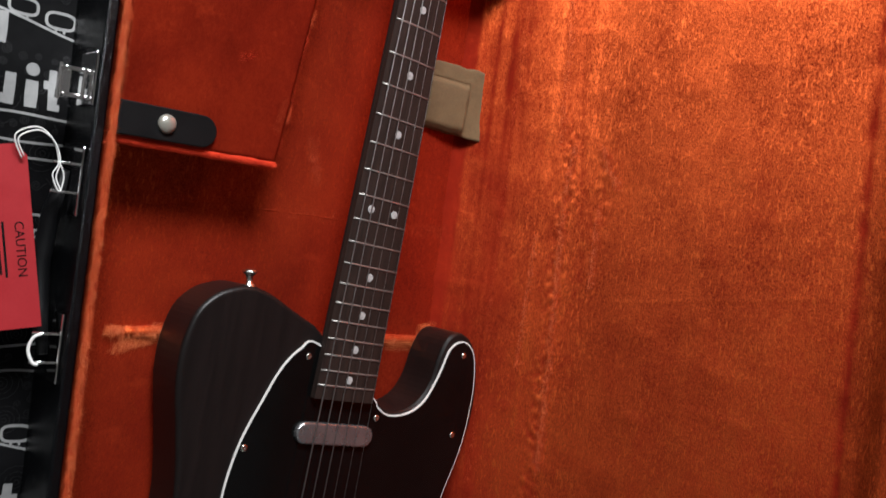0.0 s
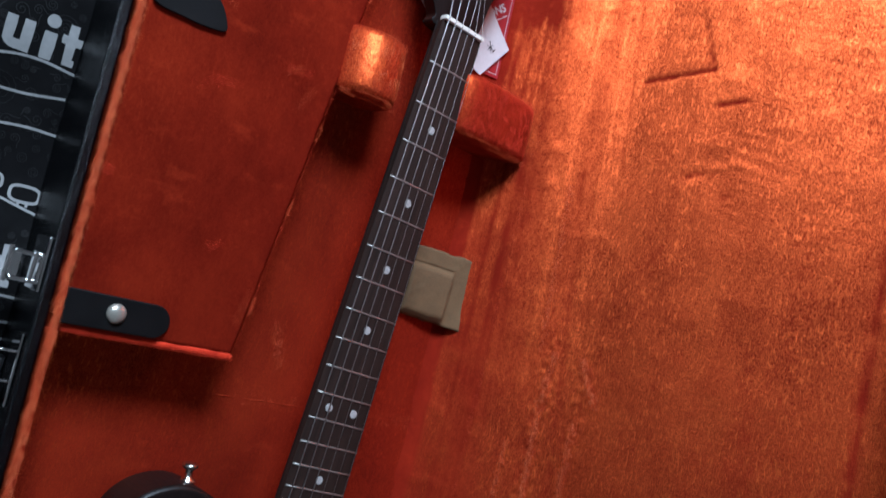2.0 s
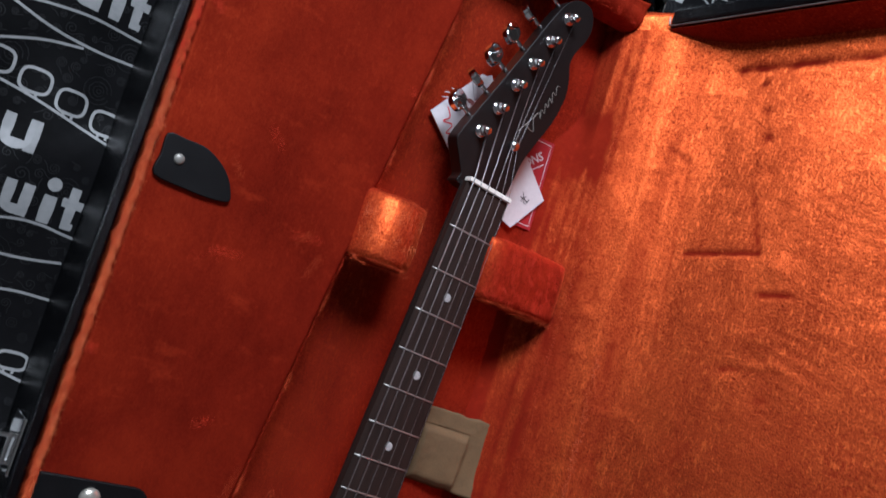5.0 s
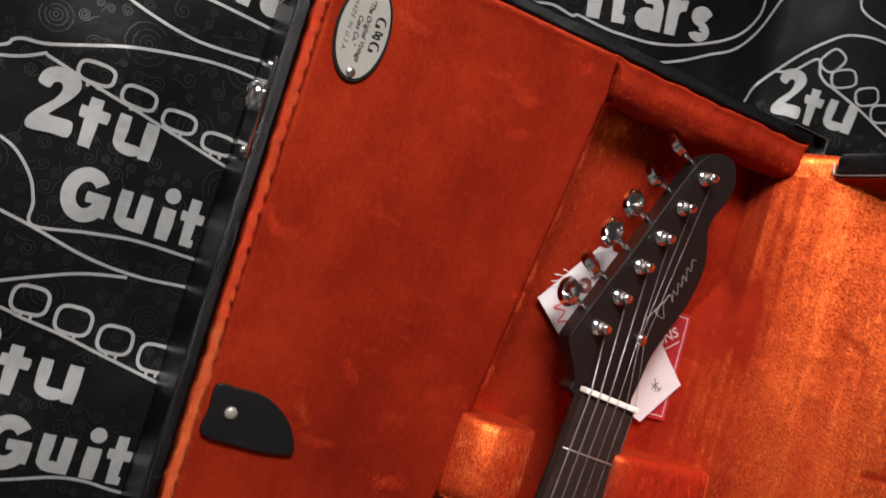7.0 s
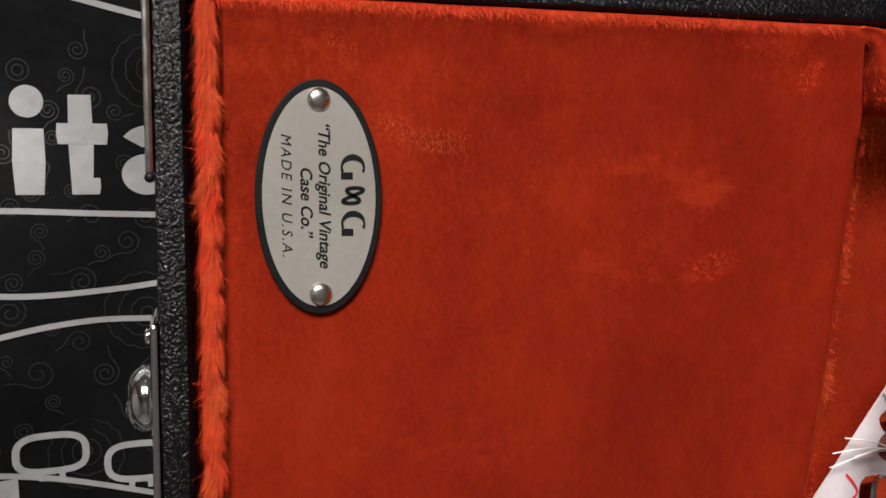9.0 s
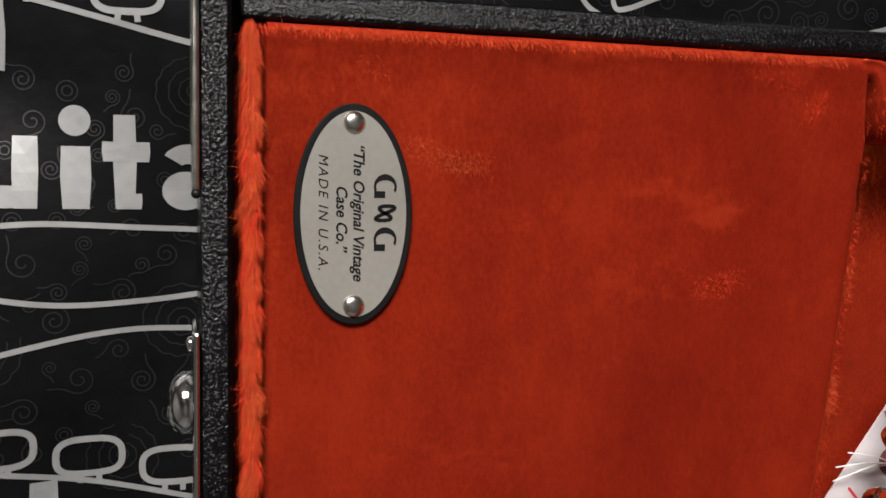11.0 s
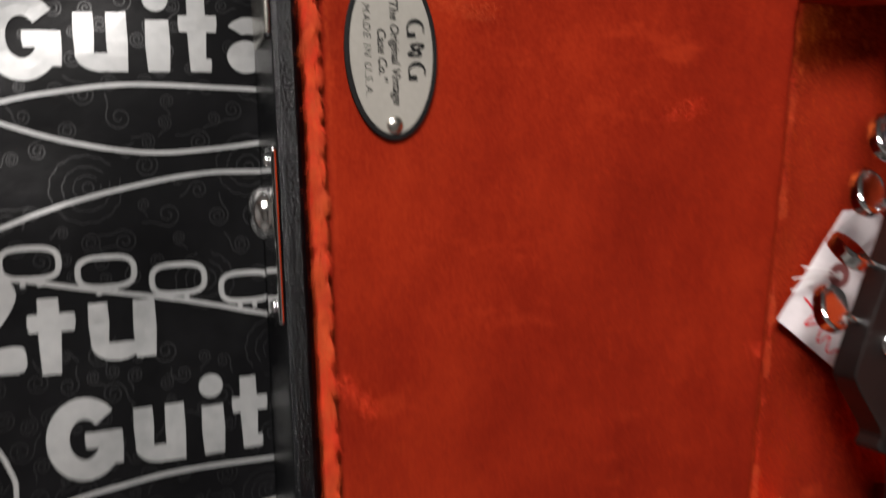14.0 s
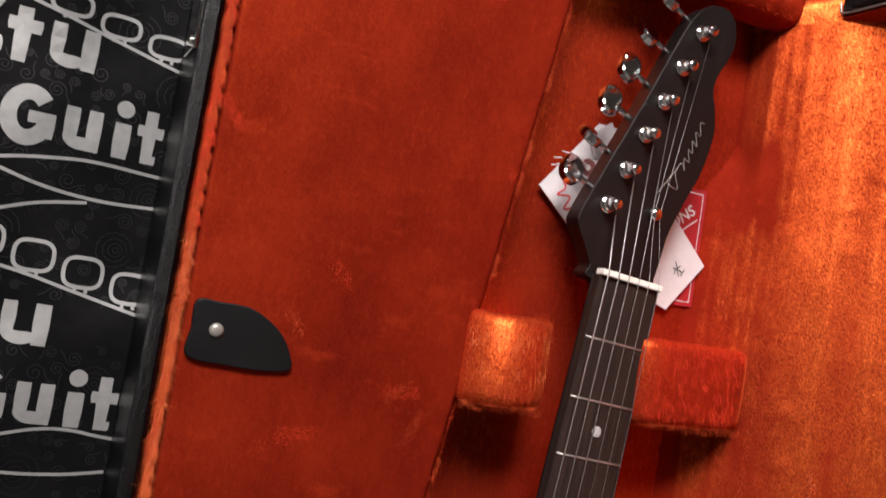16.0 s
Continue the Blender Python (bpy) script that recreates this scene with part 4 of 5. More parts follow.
for k, crest in enumerate(CRESTS):
    for j, y in enumerate((-0.240, -0.249, -0.258, -0.267, -0.276)):
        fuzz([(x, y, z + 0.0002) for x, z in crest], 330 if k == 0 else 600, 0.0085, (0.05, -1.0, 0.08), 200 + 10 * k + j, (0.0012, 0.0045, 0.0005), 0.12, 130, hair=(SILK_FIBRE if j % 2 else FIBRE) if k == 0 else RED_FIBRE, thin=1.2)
    fuzz([(x, -0.2850, z - 0.0016) for x, z in crest], 420, 0.0042, (0.05, -0.9, -0.15), 260 + k, (0.0012, 0.0008, 0.0022), 0.25, 140, hair=FIBRE)
fuzz([(0.03, -0.628, FLOOR + 0.002), (0.35, -0.628, FLOOR + 0.002)], 7000, 0.008, (0.0, -0.9, 0.25), 7, (0.001, 0.003, 0.003), hair=SILK_FIBRE, thin=1.4)
fuzz([(BACK - 0.003, y, RIM + 0.003) for y in np.linspace(-0.03, -0.75, 30)], 3000, 0.004, (-0.2, -0.3, 0.7), 8, (0.002, 0.001, 0.002))

# ruffled spots where the pile stands up
for k, (x0, y0, x1, y1, z, count) in enumerate(((0.045, -0.031, 0.066, -0.036, PANEL, 420), (0.131, -0.070, 0.147, -0.067, PANEL, 260), (0.168, -0.0175, 0.175, -0.012, PANEL, 160), (0.031, -0.006, 0.037, -0.013, PANEL, 40),
                                                (0.006, -0.156, 0.018, -0.168, PANEL, 500), (0.074, -0.224, 0.085, -0.235, PANEL, 200), (0.056, -0.252, 0.0635, -0.261, PANEL, 220), (0.061, -0.313, 0.082, -0.311, PANEL, 260),
                                                (0.112, -0.2875, 0.134, -0.285, PANEL, 240), (0.129, -0.311, 0.138, -0.295, PANEL, 240), (0.164, -0.158, 0.170, -0.163, PANEL, 160), (0.049, -0.321, 0.077, -0.312, PANEL, 160),
                                                (0.123, -0.471, 0.128, -0.449, PANEL, 300), (0.087, -0.425, 0.098, -0.420, PANEL, 180), (0.007, -0.393, 0.012, -0.3925, PANEL, 200), (0.115, -0.290, 0.126, -0.282, PANEL, 160),
                                                (0.143, -0.003, 0.165, -0.008, PANEL, 200), (0.181, -0.470, 0.190, -0.500, FLOOR, 500), (0.152, -0.529, 0.216, -0.527, FLOOR, 200),
                                                (0.290, -0.530, 0.352, -0.528, FLOOR, 240), (0.040, -0.640, 0.073, -0.628, FLOOR, 2200), (0.320, -0.622, 0.350, -0.611, FLOOR, 2200), (0.280, -0.633, 0.330, -0.632, FLOOR, 900),
                                                (0.165, -0.352, 0.168, -0.346, FLOOR, 120))):
    path = [(x0 + (x1 - x0) * u, y0 + (y1 - y0) * u + 0.002 * noise.noise((u * 4, k * 3.0, 0)), z + 0.0003) for u in np.linspace(0, 1, 8)]
    wide = 0.0028 if z == PANEL else 0.005
    fuzz(path, int(count * (1.6 if z == PANEL else 1)), 0.0022 if z == PANEL else 0.0050, (0.15 * math.sin(k * 2.1), -1.0, 0.12), 40 + k, (wide, wide * 1.2, 0.0006), 0.65 if z == PANEL else 0.35, 190, hair=(RED_FIBRE if k % 3 else FIBRE) if z == PANEL else SILK_FIBRE if count >= 900 else FIBRE, thin=0.62 if z == PANEL else 1.2)

def on_lining(z):
    return float(np.interp(z, [q[1] for q in prof[:200]], [q[0] for q in prof[:200]]))


for k, (y0, z0, y1, z1, count) in enumerate(((-0.440, 0.124, -0.500, 0.120, 900), (-0.500, 0.121, -0.580, 0.124, 1300), (-0.580, 0.124, -0.725, 0.128, 2200), (-0.440, 0.150, -0.475, 0.172, 800), (-0.490, 0.155, -0.560, 0.156, 700), (-0.300, 0.106, -0.440, 0.112, 700), (-0.520, 0.100, -0.640, 0.098, 900))):
    fuzz([(on_lining(z0 + (z1 - z0) * u) - 0.0004, y0 + (y1 - y0) * u + 0.004 * noise.noise((u * 5, k, 0)), z0 + (z1 - z0) * u + 0.004 * noise.noise((u * 7, k, 5))) for u in np.linspace(0, 1, 14)], count, 0.0042, (-0.3, -0.8, 0.2), 80 + k, (0.0006, 0.003, 0.006), 0.6, 210, hair=SILK_FIBRE, thin=1.5)
    fuzz([(on_lining(z0 + (z1 - z0) * u) - 0.0003, y0 + (y1 - y0) * u + 0.006 * noise.noise((u * 4, k, 3)), z0 + (z1 - z0) * u + 0.010 * noise.noise((u * 9, k, 8))) for u in np.linspace(0, 1, 20)], int(1.5 * count), 0.0036, (-0.3, -0.6, 0.4), 90 + k, (0.0006, 0.003, 0.010), 0.7, 230, hair=FIBRE, thin=1.1)

# ---- metal fittings on the case ----
corner = part("corner_guard", box(-0.0120, -0.0101, -0.043, 0.0112, 0.030, RIM + 0.0006, 0.0008, 3), NICKEL, case, "worn bright metal corner")
part("corner_flange", prism([(-0.0104, 0.0088), (0.0080, 0.0088), (0.0180, 0.0092), (0.0180, 0.0102), (0.0080, 0.0112), (-0.0104, 0.0112)], 0.030, RIM - 0.0026, 0.0005), NICKEL, corner)
part("corner_cap", prism([(-0.0118, 0.0062), (0.0060, 0.0066), (0.0100, 0.0080), (0.0100, 0.0110), (-0.0118, 0.0112)], RIM - 0.0030, RIM - 0.0004, 0.0006), NICKEL, corner)
part("foot", lathe([(0.0008, -0.0012), (0.0013, 0.0), (0.0011, 0.0010), (0.0004, 0.0014)], 14, m=pose(-0.0110, -0.0438, RIM - 0.0010)), LEATHER, corner, "dark rubber foot", smooth=True)
corner = part("corner_guard", box(BACK - 0.020, BACK + 0.0121, 0.0089, 0.0100, 0.030, RIM + 0.0006, 0.0005), NICKEL, case, "worn bright metal corner")
part("corner_flange", box(BACK + 0.0121, BACK + 0.0134, -0.003, 0.0100, 0.030, RIM - 0.001, 0.0005), NICKEL, corner)
plate_1 = part("lock_plate", box(-0.0120, -0.0101, -0.136, -0.079, 0.034, 0.0655, 0.0008), CHROME, case, "chrome lock plate")
part("lock_dome", lathe([(0.0085, 0), (0.0085, 0.0025), (0.0072, 0.0048), (0.0040, 0.0066), (0.0010, 0.0072)], 24, m=Matrix.Translation((-0.0119, -0.100, 0.050)) @ Matrix.Rotation(radians(-90), 4, "Y")), CHROME, plate_1, "domed chrome cap", smooth=True)
for y in (-0.083, -0.131):
    part("pin", lathe([(0.0022, 0), (0.0020, 0.0012), (0.0008, 0.0018)], 12, m=Matrix.Translation((-0.0119, y, 0.057)) @ Matrix.Rotation(radians(-90), 4, "Y")), CHROME, plate_1, smooth=True)
latch = part("draw_latch", box(-0.0125, -0.0101, -0.478, -0.443, 0.036, 0.0645, 0.0008), CHROME, case, "open chrome draw latch")
bm = box(-0.0275, -0.0120, -0.4575, -0.4545, 0.0470, 0.0545, 0.0008)
box(-0.0275, -0.0120, -0.4745, -0.4715, 0.0450, 0.0525, 0.0008, bm=bm)
box(-0.0285, -0.0205, -0.4750, -0.4540, 0.0440, 0.0470, 0.0010, bm=bm)
tube([(-0.0285, -0.4760, 0.0465), (-0.0285, -0.4530, 0.0485)], 0.0016, 10, bm=bm)
tube([(-0.0145, -0.4740, 0.0520), (-0.0145, -0.4540, 0.0540)], 0.0013, 10, bm=bm)
part("latch_frame", bm, CHROME, latch, "chrome latch frame")
for y0, pins in ((-0.505, (-0.517, -0.536)), (-0.615, (-0.629, -0.648))):
    loop = part("handle_plate", box(-0.0122, -0.0101, y0 - 0.046, y0, 0.042, 0.0605, 0.0009), CHROME, case, "chrome handle plate")
    for y in pins:
        part("pin", tube([(-0.0115, y, 0.054), (-0.0275, y, 0.0525)], 0.0011, 8), CHROME, loop, smooth=True)
part("handle", tube([(-0.0185, -0.522, 0.050), (-0.0205, -0.55, 0.038), (-0.0215, -0.583, 0.032), (-0.0205, -0.615, 0.038), (-0.0185, -0.643, 0.050)], [0.003, 0.006, 0.0065, 0.006, 0.003], 12), LEATHER, case, "black leather handle", smooth=True)

# ---- caution tag on a cord ----
U, V = Vector((0.1937, -0.9811, 0)), Vector((-0.9811, -0.1937, 0))
caution = thing("caution_tag", "red card caution tag tied to the case handle by white cord", "tag")
caution.matrix_basis = Matrix.Translation((-0.0207, -0.6248, 0.0475)) @ Matrix(((-V.x, -U.x, 0, 0), (-V.y, -U.y, 0, 0), (0, 0, 1, 0), (0, 0, 0, 1))) @ Matrix.Rotation(radians(-12), 4, "Y")
part("card", prism([(0, 0), (0, 0.111), (-0.006, 0.119), (-0.046, 0.119), (-0.052, 0.111), (-0.052, 0)], 0, 0.0009), REDCARD, caution)
bm = writing("CAUTION", 0.0080)
bm.transform(Matrix.Translation((-0.0085, 0.0515, 0.0011)) @ Matrix.Rotation(radians(-90), 4, "Z"))
part("lettering", bm, INK, caution, "dark capitals")
for k in range(5):
    part("print_bar", box(-0.0185 - 0.0033 * k, -0.0170 - 0.0033 * k, 0.034 + 0.002 * (k % 2), 0.070 - 0.003 * (k % 3), 0.0009, 0.00105), INK, caution, "line of fine print")
bm = tube(spline([(-0.046, -0.518, 0.050), (-0.052, -0.504, 0.052), (-0.040, -0.497, 0.053), (-0.030, -0.503, 0.054), (-0.0245, -0.517, 0.054), (-0.027, -0.526, 0.053), (-0.022, -0.536, 0.054), (-0.0205, -0.526, 0.055), (-0.0245, -0.517, 0.055)], 6, False), 0.0005, 6)
tube(spline([(-0.045, -0.5165, 0.051), (-0.050, -0.5055, 0.053), (-0.039, -0.4990, 0.054), (-0.029, -0.5045, 0.055), (-0.0238, -0.5165, 0.055), (-0.0250, -0.527, 0.054), (-0.0212, -0.5355, 0.055)], 6, False), 0.0005, 6, bm=bm)
part("cord", bm, CORD, case, "white cord looped on the handle pins", smooth=True)
part("cord", tube(spline([(-0.022, -0.629, 0.0545), (-0.0265, -0.632, 0.053), (-0.0285, -0.640, 0.052), (-0.0255, -0.648, 0.0535), (-0.022, -0.649, 0.0545)], 6, False), 0.0011, 8), CORD, case, "white cord looped on the handle pins", smooth=True)

# ---- guitar ----
guitar = thing("electric_guitar", "dark rosewood solid-body electric guitar lying in its case", "guitar", at=pose(0.2478, -0.2073, 0.0766, -0.69, -0.1, -5.4))
SCALE = 0.6477
fret_y = lambda n: -SCALE * (1 - 2 ** (-n / 12))
half = lambda y: (0.042 + 0.014 * -y / 0.455) / 2
BODY = spline(mm([(-28, -416), (-36, -411), (-46, -407), (-60, -401), (-79, -393), (-97, -390.5), (-115, -396), (-127, -405), (-135, -418), (-139, -440), (-138, -465), (-131, -497), (-124, -530),
                  (-121, -560), (-126, -590), (-142, -630), (-157, -670), (-160, -705), (-150, -745), (-120, -778), (-70, -790), (0, -792), (70, -790), (125, -776), (154, -742), (163, -700), (158, -665),
                  (143, -625), (132, -590), (130, -555), (137, -520), (145, -490), (148, -465), (146, -440), (140, -418), (130, -404), (116, -398.5), (104, -404), (97, -421), (93, -443), (84, -460), (69, -470), (53, -472), (40, -466), (29, -455)]), 4)
part("body", prism(BODY, -0.0535, -0.0095, 0.0035, 4, both=True), ROSEWOOD, guitar, "dark satin rosewood body", smooth=False)
PG = spline(mm([(-29, -426), (-44, -431), (-57.5, -448), (-68.5, -474.5), (-78, -500), (-83, -523), (-85, -545), (-84, -575), (-74, -606), (-50, -622), (0, -626), (60, -624), (100, -612), (116, -590), (122, -560), (130, -530), (138, -500), (141, -470), (140, -440),
                (133, -415), (120, -406.5), (107, -414), (99.6, -437), (89, -460), (73.5, -472.5), (53, -476), (39, -470), (30, -461)]), 5)
guard = part("pickguard", prism(PG, -0.0095, -0.0072, 0.0006, 2), GUARD, guitar, "glossy black pickguard with white edge")
part("white_ply", prism(offset(PG, 0.0011), -0.0096, -0.0080), WHITE, guard, "white edge line")
for x, y in ((-36.7, -435.3), (-76.5, -507.8), (121.8, -417.6), (39.4, -476.2 - 2), (125.8, -487.5)):
    part("screw", lathe([(0.0028, -0.0073), (0.0028, -0.0066), (0.0018, -0.0060), (0.0007, -0.0060), (0.0005, -0.0064)], 12, m=pose(x / 1000, y / 1000, 0)), NICKEL, guard, smooth=True)
capsule = [(0.028 * side + 0.0085 * math.cos(a), 0.0085 * math.sin(a)) for side, span in ((1, (-1, 1)), (-1, (1, 3))) for a in np.linspace(span[0] * math.pi / 2, span[1] * math.pi / 2, 9)]
pickup = part("pickup", prism(capsule, -0.0075, -0.0028, 0.0016, 3), COVER, guitar, "dull chrome pickup cover")
pickup.location = (0.0, -0.4935, 0)
# neck, board, frets
prof = [(-1.0, -0.0065), (-0.93, -0.011), (-0.62, -0.0175), (0, -0.0205), (0.62, -0.0175), (0.93, -0.011), (1.0, -0.0065)]
bm = bmesh.new()
rows = [[bm.verts.new((half(y) * px, y, pz - 0.0006)) for px, pz in prof] for y in np.linspace(0.0, -0.4655, 24)]
for a, b in zip(rows, rows[1:]):
    for k in range(6):
        bm.faces.new((a[k], a[k + 1], b[k + 1], b[k]))
    bm.faces.new((a[-1], a[0], b[0], b[-1]))
bm.faces.new(rows[0])
bm.faces.new(rows[-1][::-1])
part("neck", bm, ROSEWOOD, guitar, "dark rosewood neck", smooth=True)
arch = lambda u: -0.0012 * u * u
bm = bmesh.new()
rows = []
for y in np.linspace(-0.0005, -0.4660, 30):
    h = half(y)
    rows.append([bm.verts.new((h * u, y, arch(u))) for u in (-1, -0.6, -0.2, 0.2, 0.6, 1)] + [bm.verts.new((h, y, -0.0066)), bm.verts.new((-h, y, -0.0066))])
for a, b in zip(rows, rows[1:]):
    for k in range(8):
        bm.faces.new((a[k], a[(k + 1) % 8], b[(k + 1) % 8], b[k]))
bm.faces.new(rows[0])
bm.faces.new(rows[-1][::-1])
board = part("fingerboard", bm, FINGERBOARD, guitar, "dark rosewood fingerboard")
for n in range(1, 22):
    y, h = fret_y(n), half(fret_y(n)) - 0.0004
    part("fret", tube([(h * u, y, arch(u) + 0.0001) for u in (-1, -0.6, -0.2, 0.2, 0.6, 1)], 0.00075, 6), FRETWIRE, board, smooth=True)
for n in (3, 5, 7, 9, 12, 15, 17, 19, 21):
    for x in ((-0.0115, 0.0115) if n == 12 else (0.0,)):
        part("dot_inlay", lathe([(0.0031, -0.0015), (0.0031, 0.00025), (0.002, 0.0004), (0.0004, 0.0004)], 18, m=pose(x, (fret_y(n) + fret_y(n - 1)) / 2, 0)), PEARL, board)
part("nut", box(-0.0208, 0.0208, -0.0005, 0.0030, -0.006, 0.0024, 0.0006), BONE, guitar, "white bone nut")
# head
HEAD = spline(mm([(-21, -3), (-22.5, 5), (-29, 15), (-36, 25), (-36.5, 33), (-27, 62), (-12.5, 104), (-1, 140), (7, 163), (14, 174.5), (23, 180.5), (34, 181), (41, 174), (43.5, 162), (40.5, 150), (36, 139), (35.5, 129), (40, 118), (43, 103), (40, 79), (32.5, 57), (26.5, 37), (25, 22), (23.5, 8), (21, -3)]), 5)
head = part("headstock", prism(HEAD, -0.0250, -0.0115, 0.0006, 2, both=True), ROSEWOOD, guitar, "dark rosewood headstock")
POSTS = mm([(-20.5, 41), (-13.5, 64), (-6, 88), (1.5, 111), (9, 135), (17.5, 160)])
for k, (x, y) in enumerate(POSTS):
    tuner = part("tuner", lathe([(0.0052, -0.0116), (0.0052, -0.0104), (0.0044, -0.0098), (0.0033, -0.0096), (0.0031, -0.0050), (0.0024, -0.0038), (0.0032, -0.0028), (0.0033, -0.0008), (0.0026, 0.0002)], 18, m=pose(x, y, 0)), CHROME, guitar, "chrome tuner", smooth=True)
    n = Vector((-0.935, 0.355, 0)).normalized()
    key = Vector((x, y, -0.0185)) + Vector((-0.0205, 0.0125, 0))
    part("shaft", tube([key - n * 0.016, key - n * 0.008, key], [0.0022, 0.0017, 0.0017], 10), CHROME, tuner, smooth=True)
    # oval key, its flat side turned differently on each
    tilt = (0.5, 1.0, 0.4, 0.42, 0.7, 0.9)[k]
    own = prism([(math.copysign(abs(math.cos(a)) ** 0.8, math.cos(a)) * 0.0074, math.copysign(abs(math.sin(a)) ** 0.75, math.sin(a)) * 0.0102) for a in np.linspace(0, 2 * math.pi, 28, endpoint=False)], -0.0032, 0.0032, 0.0016, 3, both=True)
    own.transform(Matrix.Translation(key + n * 0.0045) @ Matrix.Rotation(math.atan2(n.y, n.x), 4, "Z") @ Matrix.Rotation(tilt, 4, "X"))
    part("key", own, CHROME, tuner, "polished oval key")
tree = part("string_tree", lathe([(0.0042, -0.0116), (0.0042, -0.0085), (0.0030, -0.0070), (0.0012, -0.0066)], 16, m=pose(0.0125, 0.0445, 0)), CHROME, guitar, "chrome string tree", smooth=True)
# strings
for k, (px, py) in enumerate(POSTS):
    u = -1 + 2 * k / 5
    r = (0.00060, 0.00050, 0.00042, 0.00026, 0.00021, 0.00018)[k]
    x_nut, x_end = u * 0.0178, u * 0.0262
    pts = [(px + 0.0032, py - 0.001, -0.0060)]
    if k > 3:
        pts.append((0.0125 + (k - 4.5) * 0.004, 0.0445, -0.0078))
    pts += [(x_nut, 0.0012, 0.0024)] + [(x_nut + (x_end - x_nut) * s, -0.6477 * s, 0.0024 + 0.0015 * s) for s in (0.25, 0.5, 0.75, 1.0)]
    part("string", tube(pts, r, 6), STRING, guitar, smooth=True)
    part("string_winding", tube([(px + 0.0034 * math.cos(a), py + 0.0034 * math.sin(a), -0.0066 + 0.0016 * a / 25) for a in np.linspace(0, 25, 60)], r * 0.9, 5), STRING, guitar, smooth=True)
bridge = part("bridge", box(-0.040, 0.040, -0.690, -0.615, -0.0094, -0.0078, 0.0006), CHROME, guitar, "chrome bridge plate")
for k in range(3):
    part("saddle", tube([(-0.0315 + 0.021 * k, -0.648, -0.002), (-0.0105 + 0.021 * k, -0.648, -0.002)], 0.0062, 14), CHROME, bridge, smooth=True)
part("strap_button", lathe([(0.0062, 0), (0.0062, 0.0012), (0.0030, 0.003), (0.0026, 0.008), (0.0058, 0.0105), (0.0062, 0.012), (0.004, 0.0133)], 18, m=Matrix.Translation((-0.086, -0.3915, -0.0315)) @ Matrix.Rotation(radians(-90), 4, "X") @ Matrix.Rotation(radians(-8), 4, "Y")), NICKEL, guitar, "nickel strap button", smooth=True)
# script on the head: a plain flourish
flow = spline(mm([(12, 58), (19, 71), (22, 76), (17, 66), (25, 64), (21, 73), (24, 80), (27, 76), (25, 83), (29, 82), (26.5, 89), (30, 88), (28, 95), (32, 93), (29, 101), (33, 100), (31, 107), (34, 108)]), 5, False)
part("script_flourish", tube([(x, y, -0.01135) for x, y in flow], 0.0003, 5), SILVER, head, "silver script flourish")

# ---- leather strap and tab on the compartment ----
strap = thing("snap_strap", "black leather strap with a domed snap over the compartment edge", "strap")
part("leather", prism([(0.0052, -0.4935), (0.0052, -0.4705)] + [(0.064 + 0.0112 * math.cos(a), -0.482 + 0.0112 * math.sin(a)) for a in np.linspace(math.pi / 2, -math.pi / 2, 12)], PANEL + 0.0010, PANEL + 0.0034, 0.0008), LEATHER, strap)
part("snap", lathe([(0.0066, 0), (0.0066, 0.0012), (0.0058, 0.0028), (0.0035, 0.0040), (0.0008, 0.0044)], 24, m=pose(0.038, -0.4815, PANEL + 0.003)), SNAP, strap, "domed cream nickel snap", smooth=True)
tab = thing("pull_tab", "black leather pull tab riveted to the compartment lid", "tab")
part("leather", prism(spline(mm([(10.5, -253.5), (10, -267), (10, -280.5), (30, -283), (48, -283.5), (60.8, -281.5), (60, -274), (54, -264.5), (45, -257.5), (35, -253.5), (22, -253)]), 4), PANEL + 0.0009, PANEL + 0.0031, 0.0007), LEATHER, tab)
part("rivet", lathe([(0.0036, 0), (0.0035, 0.0008), (0.0022, 0.0017), (0.0006, 0.0019)], 18, m=pose(0.0218, -0.2667, PANEL + 0.0029)), PLATE, tab, "small nickel rivet", smooth=True)

# ---- maker's plate ----
plate = thing("maker_plate", "oval silver metal plate with black border riveted to plush", "plate", at=pose(0.0289, -0.0488, PANEL))
oval = lambda a, b: [(a * math.cos(t), b * math.sin(t)) for t in np.linspace(0, 2 * math.pi, 72, endpoint=False)]
part("border", prism(oval(0.0157, 0.0290), 0.0006, 0.0017, 0.0003), INK, plate, "black border")
part("face", prism(oval(0.0140, 0.0270), 0.0012, 0.0020), PLATE, plate, "satin silver face")
for y in (0.0240, -0.0240):
    part("rivet", lathe([(0.0029, 0.0018), (0.0029, 0.0022), (0.0025, 0.0027), (0.0014, 0.0031), (0.0004, 0.0032)], 20, m=pose(0, y, 0)), NICKEL, plate, "domed rivet", smooth=True)
TURN = Matrix.Rotation(radians(-90), 4, "Z")
for text, x, y, size, spacing, bold in (("“The Original Vintage", 0.0011, 0.0006, 0.0041, 1.0, 0.00008), ("Case Co.”", -0.0034, -0.0009, 0.0041, 1.0, 0.00008), ("MADE IN U.S.A.", -0.0082, 0.0006, 0.0036, 1.25, 0.0)):
    bm = writing(text, size, shear=0.25, spacing=spacing, bold=bold, thick=0.00004)
    bm.transform(Matrix.Translation((x, y, 0.00206)) @ TURN)
    part("lettering", bm, INK, plate, "black italic words")
